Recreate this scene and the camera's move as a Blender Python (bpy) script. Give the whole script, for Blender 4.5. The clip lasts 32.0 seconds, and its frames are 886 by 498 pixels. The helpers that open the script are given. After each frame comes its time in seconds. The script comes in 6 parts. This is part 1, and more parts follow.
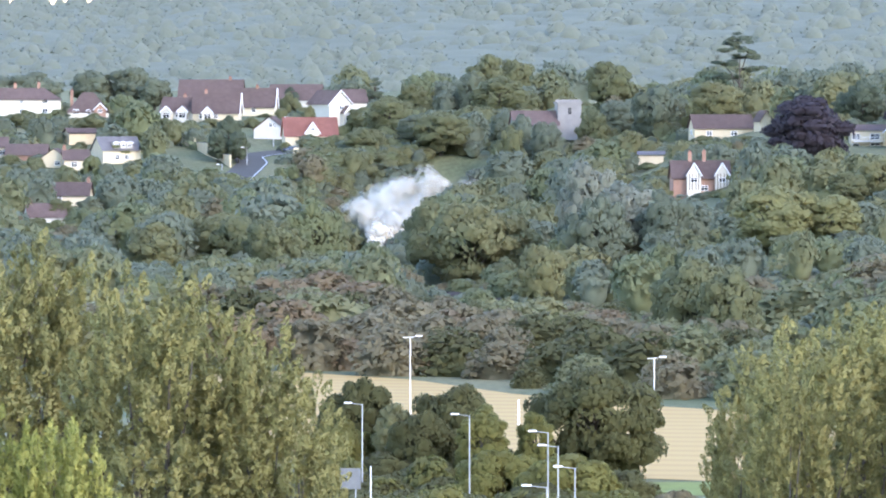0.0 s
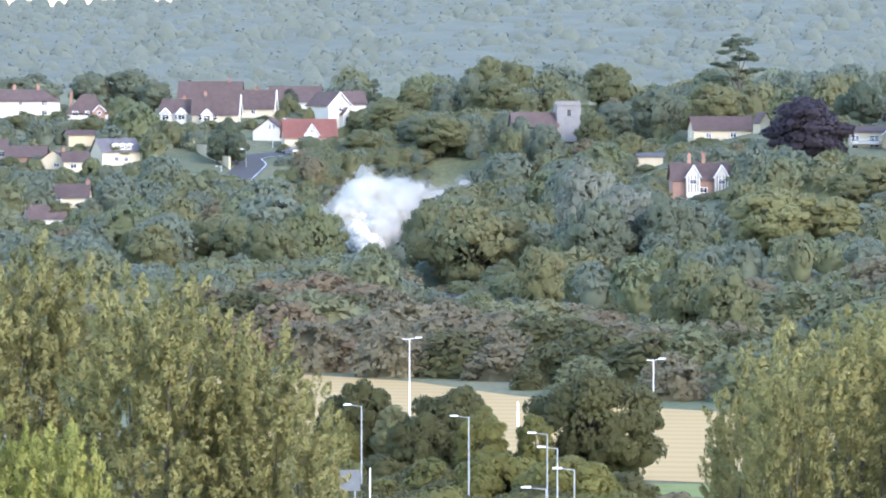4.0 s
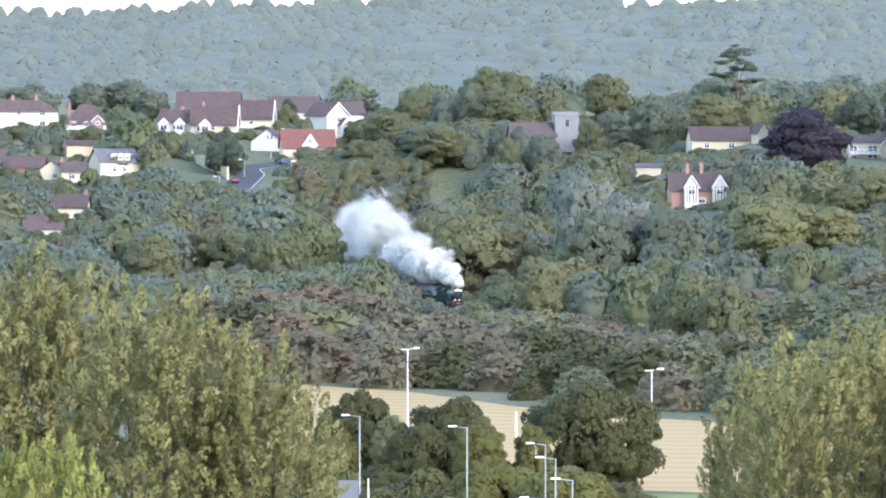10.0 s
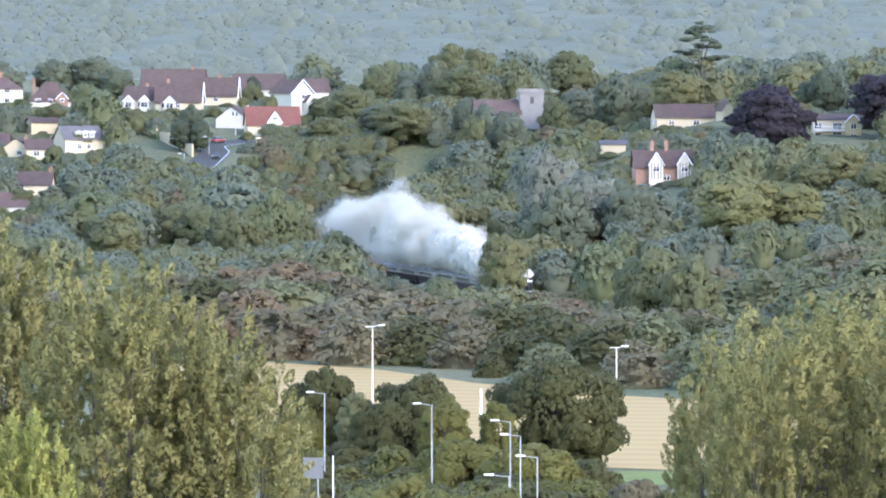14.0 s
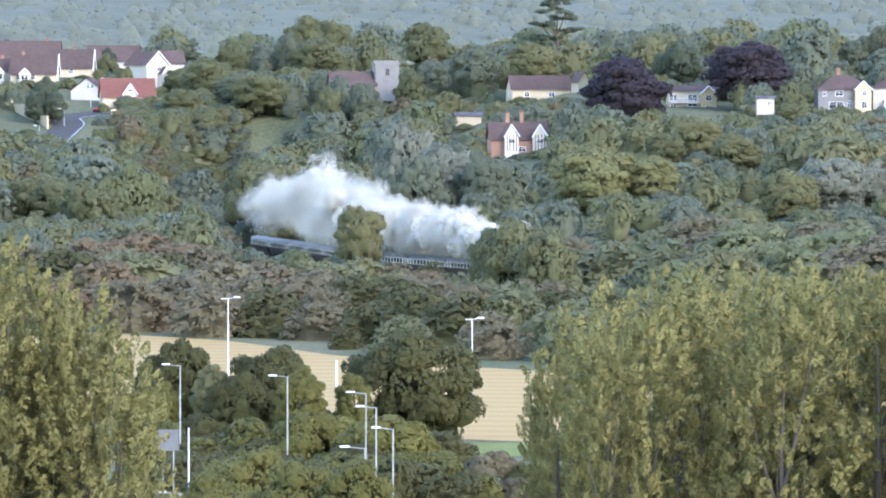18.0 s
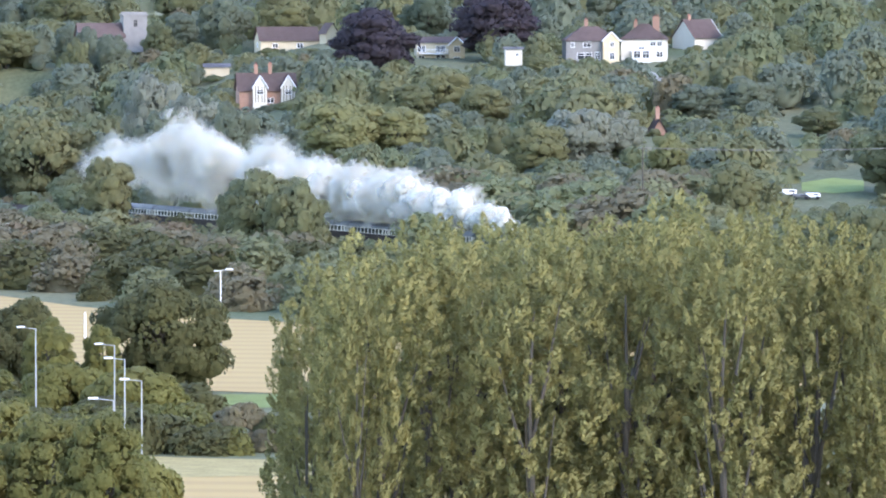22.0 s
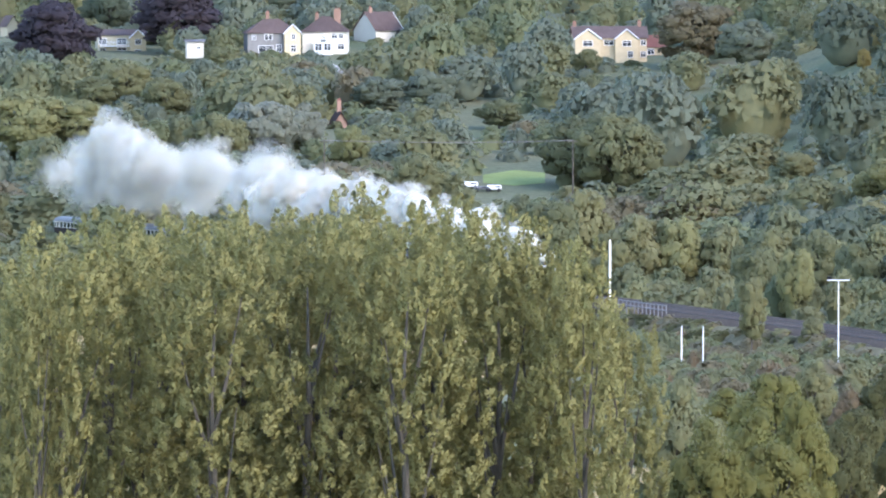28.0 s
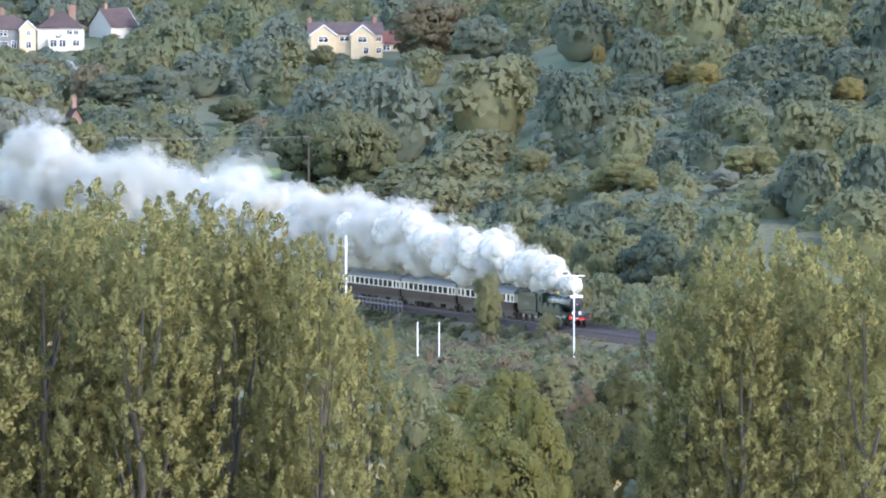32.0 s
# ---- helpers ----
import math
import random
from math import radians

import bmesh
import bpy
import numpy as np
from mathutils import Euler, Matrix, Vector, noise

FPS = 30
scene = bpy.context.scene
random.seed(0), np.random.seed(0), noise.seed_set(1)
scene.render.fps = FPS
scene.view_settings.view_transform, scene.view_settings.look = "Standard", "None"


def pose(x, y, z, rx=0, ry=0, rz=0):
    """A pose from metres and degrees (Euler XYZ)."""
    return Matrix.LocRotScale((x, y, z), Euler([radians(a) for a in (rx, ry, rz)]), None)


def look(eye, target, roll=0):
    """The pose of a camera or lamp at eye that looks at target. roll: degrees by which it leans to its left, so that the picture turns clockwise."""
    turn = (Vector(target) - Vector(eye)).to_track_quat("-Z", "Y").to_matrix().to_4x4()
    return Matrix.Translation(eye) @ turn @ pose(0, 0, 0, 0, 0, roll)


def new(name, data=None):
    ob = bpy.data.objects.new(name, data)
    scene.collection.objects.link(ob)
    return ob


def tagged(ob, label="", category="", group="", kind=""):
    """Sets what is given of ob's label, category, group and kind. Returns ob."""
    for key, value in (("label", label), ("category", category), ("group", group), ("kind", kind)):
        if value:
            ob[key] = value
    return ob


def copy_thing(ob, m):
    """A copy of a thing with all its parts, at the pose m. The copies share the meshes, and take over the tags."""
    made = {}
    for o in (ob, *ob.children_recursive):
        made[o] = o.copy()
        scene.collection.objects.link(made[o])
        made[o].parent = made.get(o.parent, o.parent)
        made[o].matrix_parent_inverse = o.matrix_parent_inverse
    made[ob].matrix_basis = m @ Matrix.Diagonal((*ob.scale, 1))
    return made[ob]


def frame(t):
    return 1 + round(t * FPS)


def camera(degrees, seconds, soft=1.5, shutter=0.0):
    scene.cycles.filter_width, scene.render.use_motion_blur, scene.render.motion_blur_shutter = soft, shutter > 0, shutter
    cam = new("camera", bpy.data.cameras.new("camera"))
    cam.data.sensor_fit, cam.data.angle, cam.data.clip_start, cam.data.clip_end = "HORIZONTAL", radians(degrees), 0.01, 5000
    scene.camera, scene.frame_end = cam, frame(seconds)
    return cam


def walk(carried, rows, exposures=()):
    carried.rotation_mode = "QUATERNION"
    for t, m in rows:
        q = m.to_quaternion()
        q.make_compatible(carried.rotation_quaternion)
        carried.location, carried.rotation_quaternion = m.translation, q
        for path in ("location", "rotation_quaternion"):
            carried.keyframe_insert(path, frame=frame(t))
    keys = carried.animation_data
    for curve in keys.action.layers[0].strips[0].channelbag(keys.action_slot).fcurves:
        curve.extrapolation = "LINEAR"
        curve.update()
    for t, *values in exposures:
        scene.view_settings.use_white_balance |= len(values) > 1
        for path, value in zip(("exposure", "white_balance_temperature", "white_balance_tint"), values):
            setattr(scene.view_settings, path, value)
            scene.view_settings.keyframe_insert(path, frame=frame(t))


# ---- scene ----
# ---- camera and its walk ----
F = 784 / math.tan(radians(4.0))   # arc unit: 1 / F radians
EYE_Z, HORIZON, MIDDLE = 44.0, 140.0, 1678.0


def spot(u, d, z=0.0):
    """A place u arc units along the panorama and d metres from the eye, at height z."""
    a = (u - MIDDLE) / F
    return Vector((d * math.sin(a), d * math.cos(a), z))


def height_at(v, d):
    """The height that shows v arc units down the panorama at d metres."""
    return EYE_Z - (v - HORIZON) / F * d


def aim(u, v):
    return pose(0, 0, EYE_Z, 90 - math.degrees((441 + v - HORIZON) / F), 0, -math.degrees((784 + u - MIDDLE) / F))


cam = camera(8.0, 32.0, soft=2.0)
walk(cam, [(t, aim(u, v)) for t, u, v in (
    (0, 0, 0), (0.5, 1.9, -1.5), (1, -0.2, -2.2), (1.5, -1.4, -3), (2, -0.6, -3), (2.5, -0, -3.1), (3, 0.1, -3.1), (3.5, 0.9, -3.1),
    (5.5, 1.5, -3.1), (6, 1.3, -1.5), (6.5, -0, -4.9), (7, -0.1, -4.5), (7.5, 0.7, -4.6), (8, -0.6, -5.9), (8.5, 0.8, -13.6), (9, -1.7, -23.7),
    (9.5, 1.5, -23.8), (10, 4.4, -21.4), (10.5, 8.7, -19.5), (11, 12.1, -15), (11.5, 21.4, -12), (12, 29.4, -7), (12.5, 37.9, 3.5), (13, 49.3, 16.3),
    (13.5, 57.8, 18.8), (15.5, 92.5, 27.9), (16, 107.2, 36.9), (16.5, 162.9, 48.8), (17, 222.5, 58.2), (17.5, 268.8, 64.1), (18, 322.5, 68.8),
    (18.5, 373, 71.8), (19, 422.2, 71.9), (19.5, 471.1, 74.8), (20, 532.4, 139.4), (20.5, 586.5, 148.4), (21, 644.5, 151.6), (21.5, 697.6, 152.1),
    (22, 767.7, 155.1), (22.5, 803.2, 152), (23, 850.5, 153.5), (23.5, 893.3, 152), (24, 939.3, 153.5), (24.5, 982.8, 154.9), (25, 1042, 156.4),
    (25.5, 1066.8, 159.6), (27.5, 1251.7, 167.7), (28, 1331.2, 168.3), (28.5, 1354.1, 166.9), (29, 1423, 168.1), (29.5, 1466.4, 166.6),
    (30, 1531.7, 168.1), (30.5, 1596.8, 169.5), (31, 1652.4, 171.3), (31.5, 1711.7, 171.7), (32, 1798.9, 175.1),
)], exposures=[(0.0, 2.50, 6050, 24), (32.0, 2.38, 6080, 24)])

# ---- world and sun ----
world = bpy.data.worlds.new("sky")
scene.world = world
world.use_nodes = True
wn = world.node_tree.nodes
sky = wn.new("ShaderNodeTexSky")
sky.sky_type, sky.sun_disc = "NISHITA", False
SUN_EL, SUN_AZ = 33.0, 138.0       # azimuth from +y towards +x
sky.sun_elevation, sky.sun_rotation = radians(SUN_EL), radians(SUN_AZ)
sky.dust_density, sky.air_density, sky.ozone_density = 0.4, 1.5, 3.0
wn["Background"].inputs["Strength"].default_value = 0.15
world.node_tree.links.new(sky.outputs["Color"], wn["Background"].inputs["Color"])
sun = new("sun", bpy.data.lights.new("sun", "SUN"))
sun.data.energy, sun.data.angle, sun.data.color = 0.78, radians(22.0), (1.0, 0.90, 0.74)
sd = Vector((math.sin(radians(SUN_AZ)) * math.cos(radians(SUN_EL)), math.cos(radians(SUN_AZ)) * math.cos(radians(SUN_EL)), math.sin(radians(SUN_EL))))
sun.matrix_world = look(sd * 300, (0, 0, 0))
scene.cycles.transparent_max_bounces = 48


# ---- materials ----
def tree_nodes(name):
    m = bpy.data.materials.new(name)
    m.use_nodes = True
    nt = m.node_tree
    return m, nt, nt.nodes, nt.links, nt.nodes["Principled BSDF"]


def surface(name, color, rough=0.8, var=0.25, scale=1.5, fine=30.0, metal=0.0, bump=0.15, rand=0.12, spec=0.3):
    """A plain worn surface: two scales of noise in colour, a little relief, and a shade of its own for each object."""
    m, nt, n, l, b = tree_nodes(name)
    tc = n.new("ShaderNodeTexCoord")
    a, c = n.new("ShaderNodeTexNoise"), n.new("ShaderNodeTexNoise")
    a.inputs["Scale"].default_value, c.inputs["Scale"].default_value = scale, fine
    a.inputs["Detail"].default_value = 5
    for t in (a, c):
        l.new(tc.outputs["Object"], t.inputs["Vector"])
    add = n.new("ShaderNodeMath"); add.operation = "ADD"
    l.new(a.outputs["Fac"], add.inputs[0]); l.new(c.outputs["Fac"], add.inputs[1])
    oi = n.new("ShaderNodeObjectInfo")
    mr = n.new("ShaderNodeMapRange")
    mr.inputs["From Min"].default_value, mr.inputs["From Max"].default_value = 0.6, 1.4
    mr.inputs["To Min"].default_value, mr.inputs["To Max"].default_value = 1 - var, 1 + var
    l.new(add.outputs[0], mr.inputs["Value"])
    ro = n.new("ShaderNodeMapRange")
    ro.inputs["To Min"].default_value, ro.inputs["To Max"].default_value = 1 - rand, 1 + rand
    l.new(oi.outputs["Random"], ro.inputs["Value"])
    mul = n.new("ShaderNodeMath"); mul.operation = "MULTIPLY"
    l.new(mr.outputs[0], mul.inputs[0]); l.new(ro.outputs[0], mul.inputs[1])
    vm = n.new("ShaderNodeVectorMath"); vm.operation = "SCALE"
    vm.inputs[0].default_value = color
    l.new(mul.outputs[0], vm.inputs["Scale"])
    l.new(vm.outputs[0], b.inputs["Base Color"])
    b.inputs["Roughness"].default_value, b.inputs["Metallic"].default_value = rough, metal
    b.inputs["Specular IOR Level"].default_value = spec
    if bump:
        bp = n.new("ShaderNodeBump")
        bp.inputs["Strength"].default_value, bp.inputs["Distance"].default_value = bump, 0.05
        l.new(c.outputs["Fac"], bp.inputs["Height"]); l.new(bp.outputs[0], b.inputs["Normal"])
    return m


def foliage(name, color, second, gloss=0.04, trans=0.52, patch=0.07, sheen=0.04, leafy=0.14, relief=0.2):
    """Leaves: two tints mixed by patches, by leaf and by plant, with light through the blades; relief stands for the tufts of a far crown."""
    m, nt, n, l, b = tree_nodes(name)
    tc = n.new("ShaderNodeTexCoord")
    a, fine = n.new("ShaderNodeTexNoise"), n.new("ShaderNodeTexNoise")
    a.inputs["Scale"].default_value, a.inputs["Detail"].default_value = patch, 3
    fine.inputs["Scale"].default_value, fine.inputs["Detail"].default_value = 0.9, 4
    g, oi = n.new("ShaderNodeNewGeometry"), n.new("ShaderNodeObjectInfo")
    l.new(tc.outputs["Object"], a.inputs["Vector"]); l.new(g.outputs["Position"], fine.inputs["Vector"])
    total = None
    for out, k in ((g.outputs["Random Per Island"], leafy), (oi.outputs["Random"], 0.5), (a.outputs["Fac"], 1.0), (fine.outputs["Fac"], 0.7)):
        s = n.new("ShaderNodeMath"); s.operation = "MULTIPLY_ADD"; s.inputs[1].default_value = k; s.inputs[2].default_value = 0
        l.new(out, s.inputs[0])
        if total is not None:
            l.new(total, s.inputs[2])
        total = s.outputs[0]
    mid = leafy / 2 + 1.1
    mr = n.new("ShaderNodeMapRange"); mr.inputs["From Min"].default_value, mr.inputs["From Max"].default_value = mid - 0.42 - leafy / 3, mid + 0.42 + leafy / 3
    l.new(total, mr.inputs["Value"])
    mx = n.new("ShaderNodeMix"); mx.data_type = "RGBA"
    mx.inputs[6].default_value, mx.inputs[7].default_value = (*color, 1), (*second, 1)
    l.new(mr.outputs[0], mx.inputs["Factor"])
    l.new(mx.outputs[2], b.inputs["Base Color"])
    b.inputs["Roughness"].default_value, b.inputs["Specular IOR Level"].default_value = 0.6, gloss
    b.inputs["Sheen Weight"].default_value, b.inputs["Sheen Roughness"].default_value = sheen, 0.6
    tr, mix = n.new("ShaderNodeBsdfTranslucent"), n.new("ShaderNodeMixShader")
    l.new(mx.outputs[2], tr.inputs["Color"])
    if relief:
        bp = n.new("ShaderNodeBump"); bp.inputs["Strength"].default_value, bp.inputs["Distance"].default_value = relief, 0.8
        l.new(fine.outputs["Fac"], bp.inputs["Height"]); l.new(bp.outputs[0], b.inputs["Normal"])
    mix.inputs[0].default_value = trans
    l.new(b.outputs[0], mix.inputs[1]); l.new(tr.outputs[0], mix.inputs[2])
    l.new(mix.outputs[0], n["Material Output"].inputs["Surface"])
    return m


def glass(name="window_glass"):
    m, nt, n, l, b = tree_nodes(name)
    b.inputs["Base Color"].default_value = (0.03, 0.035, 0.04, 1)
    b.inputs["Roughness"].default_value, b.inputs["Specular IOR Level"].default_value = 0.08, 0.8
    return m


LEAF = {
    "poplar": foliage("poplar_leaves", (0.210, 0.197, 0.073), (0.335, 0.306, 0.118), 0.15, 0.45, 0.4, 0.0, 0.3, 0),
    "poplar_light": foliage("light_poplar_leaves", (0.262, 0.272, 0.066), (0.400, 0.380, 0.115), 0.15, 0.45, 0.4, 0.0, 0.3, 0),
    "oak": foliage("oak_leaves", (0.148, 0.161, 0.085), (0.214, 0.218, 0.110)),
    "green": foliage("green_leaves", (0.160, 0.184, 0.096), (0.232, 0.244, 0.120)),
    "olive": foliage("olive_leaves", (0.182, 0.188, 0.094), (0.262, 0.248, 0.120)),
    "lime": foliage("yellow_green_leaves", (0.205, 0.216, 0.100), (0.290, 0.276, 0.126)),
    # hillside green with the blue of distance haze mixed into its colour
    "blue": foliage("haze_blue_leaves", (0.150, 0.176, 0.122), (0.208, 0.230, 0.152)),
    "silver": foliage("silver_leaves", (0.215, 0.232, 0.175), (0.290, 0.300, 0.225)),
    "rust": foliage("rusty_bramble_leaves", (0.185, 0.142, 0.084), (0.270, 0.205, 0.118)),
    "brown": foliage("brown_hedge_leaves", (0.160, 0.142, 0.084), (0.240, 0.208, 0.122)),
    "copper": foliage("copper_beech_leaves", (0.056, 0.048, 0.056), (0.080, 0.066, 0.076)),
    "dark": foliage("dark_conifer_leaves", (0.098, 0.124, 0.084), (0.148, 0.170, 0.106)),
    "yellow": foliage("yellow_autumn_leaves", (0.230, 0.200, 0.080), (0.330, 0.270, 0.100)),
    # warmer copies of the oak and lime greens, left without the haze tint
    "warm_oak": foliage("warm_oak_leaves", (0.090, 0.092, 0.040), (0.148, 0.142, 0.058)),
    "hawthorn": foliage("warm_lime_leaves", (0.146, 0.146, 0.046), (0.238, 0.220, 0.070)),
    # haze over the far hill is put into these paler, bluer leaves
    "far": foliage("haze_tinted_wood_leaves", (0.160, 0.184, 0.132), (0.240, 0.258, 0.182), 0.02, 0.5, 0.02, 0.1, 0.5, 0.2),
}
BARK = surface("bark", (0.075, 0.065, 0.05), 0.9, 0.35, 3, 20)
WHITE = surface("white_render", (0.52, 0.485, 0.40), 0.85, 0.06, 0.6, 12)
CREAM = surface("cream_render", (0.48, 0.41, 0.28), 0.85, 0.08, 0.6, 12)
BUFF = surface("buff_brick", (0.522, 0.420, 0.261), 0.9, 0.15, 0.8, 14)
GREYWALL = surface("grey_render", (0.504, 0.483, 0.434), 0.85, 0.10, 0.6, 12)
STONE = surface("grey_stone", (0.195, 0.188, 0.176), 0.9, 0.18, 0.8, 9)
BRICK = surface("red_brick", (0.260, 0.156, 0.111), 0.9, 0.2, 0.9, 14)
TILE_BROWN = surface("brown_roof_tiles", (0.168, 0.118, 0.102), 0.85, 0.22, 0.7, 10)
TILE_RED = surface("red_roof_tiles", (0.265, 0.115, 0.088), 0.85, 0.18, 0.7, 10)
TILE_GREY = surface("grey_slates", (0.195, 0.182, 0.182), 0.8, 0.18, 0.7, 10)
PAINT = surface("white_paint", (0.792, 0.792, 0.768), 0.5, 0.05, 2, 30)
GLASS = glass()
STEEL = surface("galvanised_steel", (0.351, 0.364, 0.364), 0.45, 0.1, 3, 40, metal=0.5)
WHITE_POLE = surface("white_painted_steel", (0.78, 0.78, 0.76), 0.5, 0.06, 3, 40)
LENS = surface("white_lamp_head", (0.85, 0.86, 0.86), 0.25, 0.03, 3, 30)
DARK = surface("black_painted_steel", (0.010, 0.011, 0.012), 0.45, 0.25, 2, 30)
GREEN_PAINT = surface("dark_green_loco_paint", (0.014, 0.034, 0.022), 0.28, 0.15, 2, 30, spec=0.3)
RED_PAINT = surface("red_buffer_paint", (0.62, 0.035, 0.025), 0.4, 0.08, 2, 30)
MAROON = surface("maroon_coach_paint", (0.016, 0.007, 0.008), 0.5, 0.12, 2, 30, spec=0.2)
COACH_CREAM = surface("cream_coach_paint", (0.500, 0.445, 0.345), 0.4, 0.06, 2, 30, spec=0.5)
COACH_ROOF = surface("grey_coach_roof", (0.120, 0.120, 0.118), 0.6, 0.12, 1.5, 20)
BRASS = surface("brass", (0.60, 0.42, 0.16), 0.3, 0.1, 3, 30, metal=1.0)
ASPHALT = surface("asphalt", (0.070, 0.068, 0.062), 0.9, 0.15, 0.3, 8, spec=0.1)
BALLAST = surface("stone_ballast", (0.072, 0.055, 0.042), 0.95, 0.35, 0.5, 4, bump=0.5, spec=0.05)
RAIL = surface("rusty_rail", (0.085, 0.055, 0.04), 0.8, 0.2, 1, 10, metal=0.1)
TIMBER = surface("dark_timber", (0.05, 0.045, 0.04), 0.85, 0.2, 2, 20)


def ground_material():
    m, nt, n, l, b = tree_nodes("rough_grass")
    tc = n.new("ShaderNodeTexCoord")
    a, c = n.new("ShaderNodeTexNoise"), n.new("ShaderNodeTexNoise")
    a.inputs["Scale"].default_value, c.inputs["Scale"].default_value = 0.02, 0.8
    a.inputs["Detail"].default_value = c.inputs["Detail"].default_value = 6
    for t in (a, c):
        l.new(tc.outputs["Object"], t.inputs["Vector"])
    r = n.new("ShaderNodeValToRGB")
    r.color_ramp.elements[0].position, r.color_ramp.elements[1].position = 0.35, 0.65
    r.color_ramp.elements[0].color, r.color_ramp.elements[1].color = (0.085, 0.100, 0.055, 1), (0.140, 0.132, 0.076, 1)
    l.new(a.outputs["Fac"], r.inputs[0])
    mx = n.new("ShaderNodeMix"); mx.data_type = "RGBA"; mx.blend_type = "OVERLAY"; mx.inputs["Factor"].default_value = 0.6
    l.new(r.outputs[0], mx.inputs[6]); l.new(c.outputs["Fac"], mx.inputs[7])
    l.new(mx.outputs[2], b.inputs["Base Color"])
    b.inputs["Roughness"].default_value, b.inputs["Specular IOR Level"].default_value = 0.95, 0.06
    bp = n.new("ShaderNodeBump"); bp.inputs["Strength"].default_value, bp.inputs["Distance"].default_value = 0.6, 0.3
    l.new(c.outputs["Fac"], bp.inputs["Height"]); l.new(bp.outputs[0], b.inputs["Normal"])
    return m


def stubble_material(name="wheat_stubble", color=(0.305, 0.194, 0.050), line=(0.245, 0.152, 0.038), turn=8.0):
    """Cut straw in swaths."""
    m, nt, n, l, b = tree_nodes(name)
    tc, mp = n.new("ShaderNodeTexCoord"), n.new("ShaderNodeMapping")
    mp.inputs["Rotation"].default_value = (0, 0, radians(turn))
    l.new(tc.outputs["Object"], mp.inputs["Vector"])
    w, a = n.new("ShaderNodeTexWave"), n.new("ShaderNodeTexNoise")
    w.bands_direction = "Y"
    w.inputs["Scale"].default_value, w.inputs["Distortion"].default_value, w.inputs["Detail"].default_value = 0.035, 3.0, 3
    w.inputs["Detail Scale"].default_value = 0.4
    a.inputs["Scale"].default_value, a.inputs["Detail"].default_value = 0.9, 6
    l.new(mp.outputs[0], w.inputs["Vector"]); l.new(mp.outputs[0], a.inputs["Vector"])
    s = n.new("ShaderNodeMath"); s.operation = "MULTIPLY_ADD"; s.inputs[1].default_value = 0.5
    l.new(a.outputs["Fac"], s.inputs[0]); l.new(w.outputs["Fac"], s.inputs[2])
    mr = n.new("ShaderNodeMapRange"); mr.inputs["From Min"].default_value, mr.inputs["From Max"].default_value = 0.1, 1.1
    l.new(s.outputs[0], mr.inputs["Value"])
    mx = n.new("ShaderNodeMix"); mx.data_type = "RGBA"
    mx.inputs[6].default_value, mx.inputs[7].default_value = (*line, 1), (*color, 1)
    l.new(mr.outputs[0], mx.inputs["Factor"]); l.new(mx.outputs[2], b.inputs["Base Color"])
    b.inputs["Roughness"].default_value = 0.9
    return m


def steam_material(name, cover, color=(0.72, 0.69, 0.59)):
    """White condensed steam: scatters light on both sides; cover is how much of it is opaque."""
    m, nt, n, l, b = tree_nodes(name)
    df, tr, mx = n.new("ShaderNodeBsdfDiffuse"), n.new("ShaderNodeBsdfTranslucent"), n.new("ShaderNodeMixShader")
    df.inputs["Color"].default_value = tr.inputs["Color"].default_value = (*color, 1)
    mx.inputs[0].default_value = 0.5
    l.new(df.outputs[0], mx.inputs[1]); l.new(tr.outputs[0], mx.inputs[2])
    out = mx
    if cover < 1:
        tp, m2 = n.new("ShaderNodeBsdfTransparent"), n.new("ShaderNodeMixShader")
        m2.inputs[0].default_value = cover
        l.new(tp.outputs[0], m2.inputs[1]); l.new(mx.outputs[0], m2.inputs[2])
        out = m2
    l.new(out.outputs[0], n["Material Output"].inputs["Surface"])
    return m


GROUND, STUBBLE = ground_material(), stubble_material()
GRASS = surface("mown_grass", (0.155, 0.185, 0.062), 0.95, 0.2, 0.2, 2, spec=0.06)
STEAM = steam_material("dense_steam", 1.0)
MIST = steam_material("soft_steam", 0.20)
HAZE = steam_material("thin_steam", 0.07)


# ---- small mesh helpers ----
def link(name, bm, material, parent=None, label=""):
    me = bpy.data.meshes.new(name)
    bm.to_mesh(me); bm.free()
    me.materials.append(material)
    ob = new(name, me)
    ob.parent = parent
    if label:
        ob["label"] = label
    return ob


def part(name, bm, material, parent, label=""):
    return link(name, bm, material, parent, label)


def box(bm, x, y, z, sx, sy, sz, rz=0.0, bevel=0.0):
    """A box centred on x, y with its foot at z."""
    r = bmesh.ops.create_cube(bm, size=1)
    if bevel:
        bmesh.ops.scale(bm, vec=(sx, sy, sz), verts=r["verts"])
        e = list({e for v in r["verts"] for e in v.link_edges})
        vs = bmesh.ops.bevel(bm, geom=e, offset=bevel, segments=1, affect="EDGES")["verts"]
        bmesh.ops.transform(bm, matrix=pose(x, y, z + sz / 2, 0, 0, rz), verts=vs)
    else:
        bmesh.ops.transform(bm, matrix=pose(x, y, z + sz / 2, 0, 0, rz) @ Matrix.Diagonal((sx, sy, sz, 1)), verts=r["verts"])
    return bm


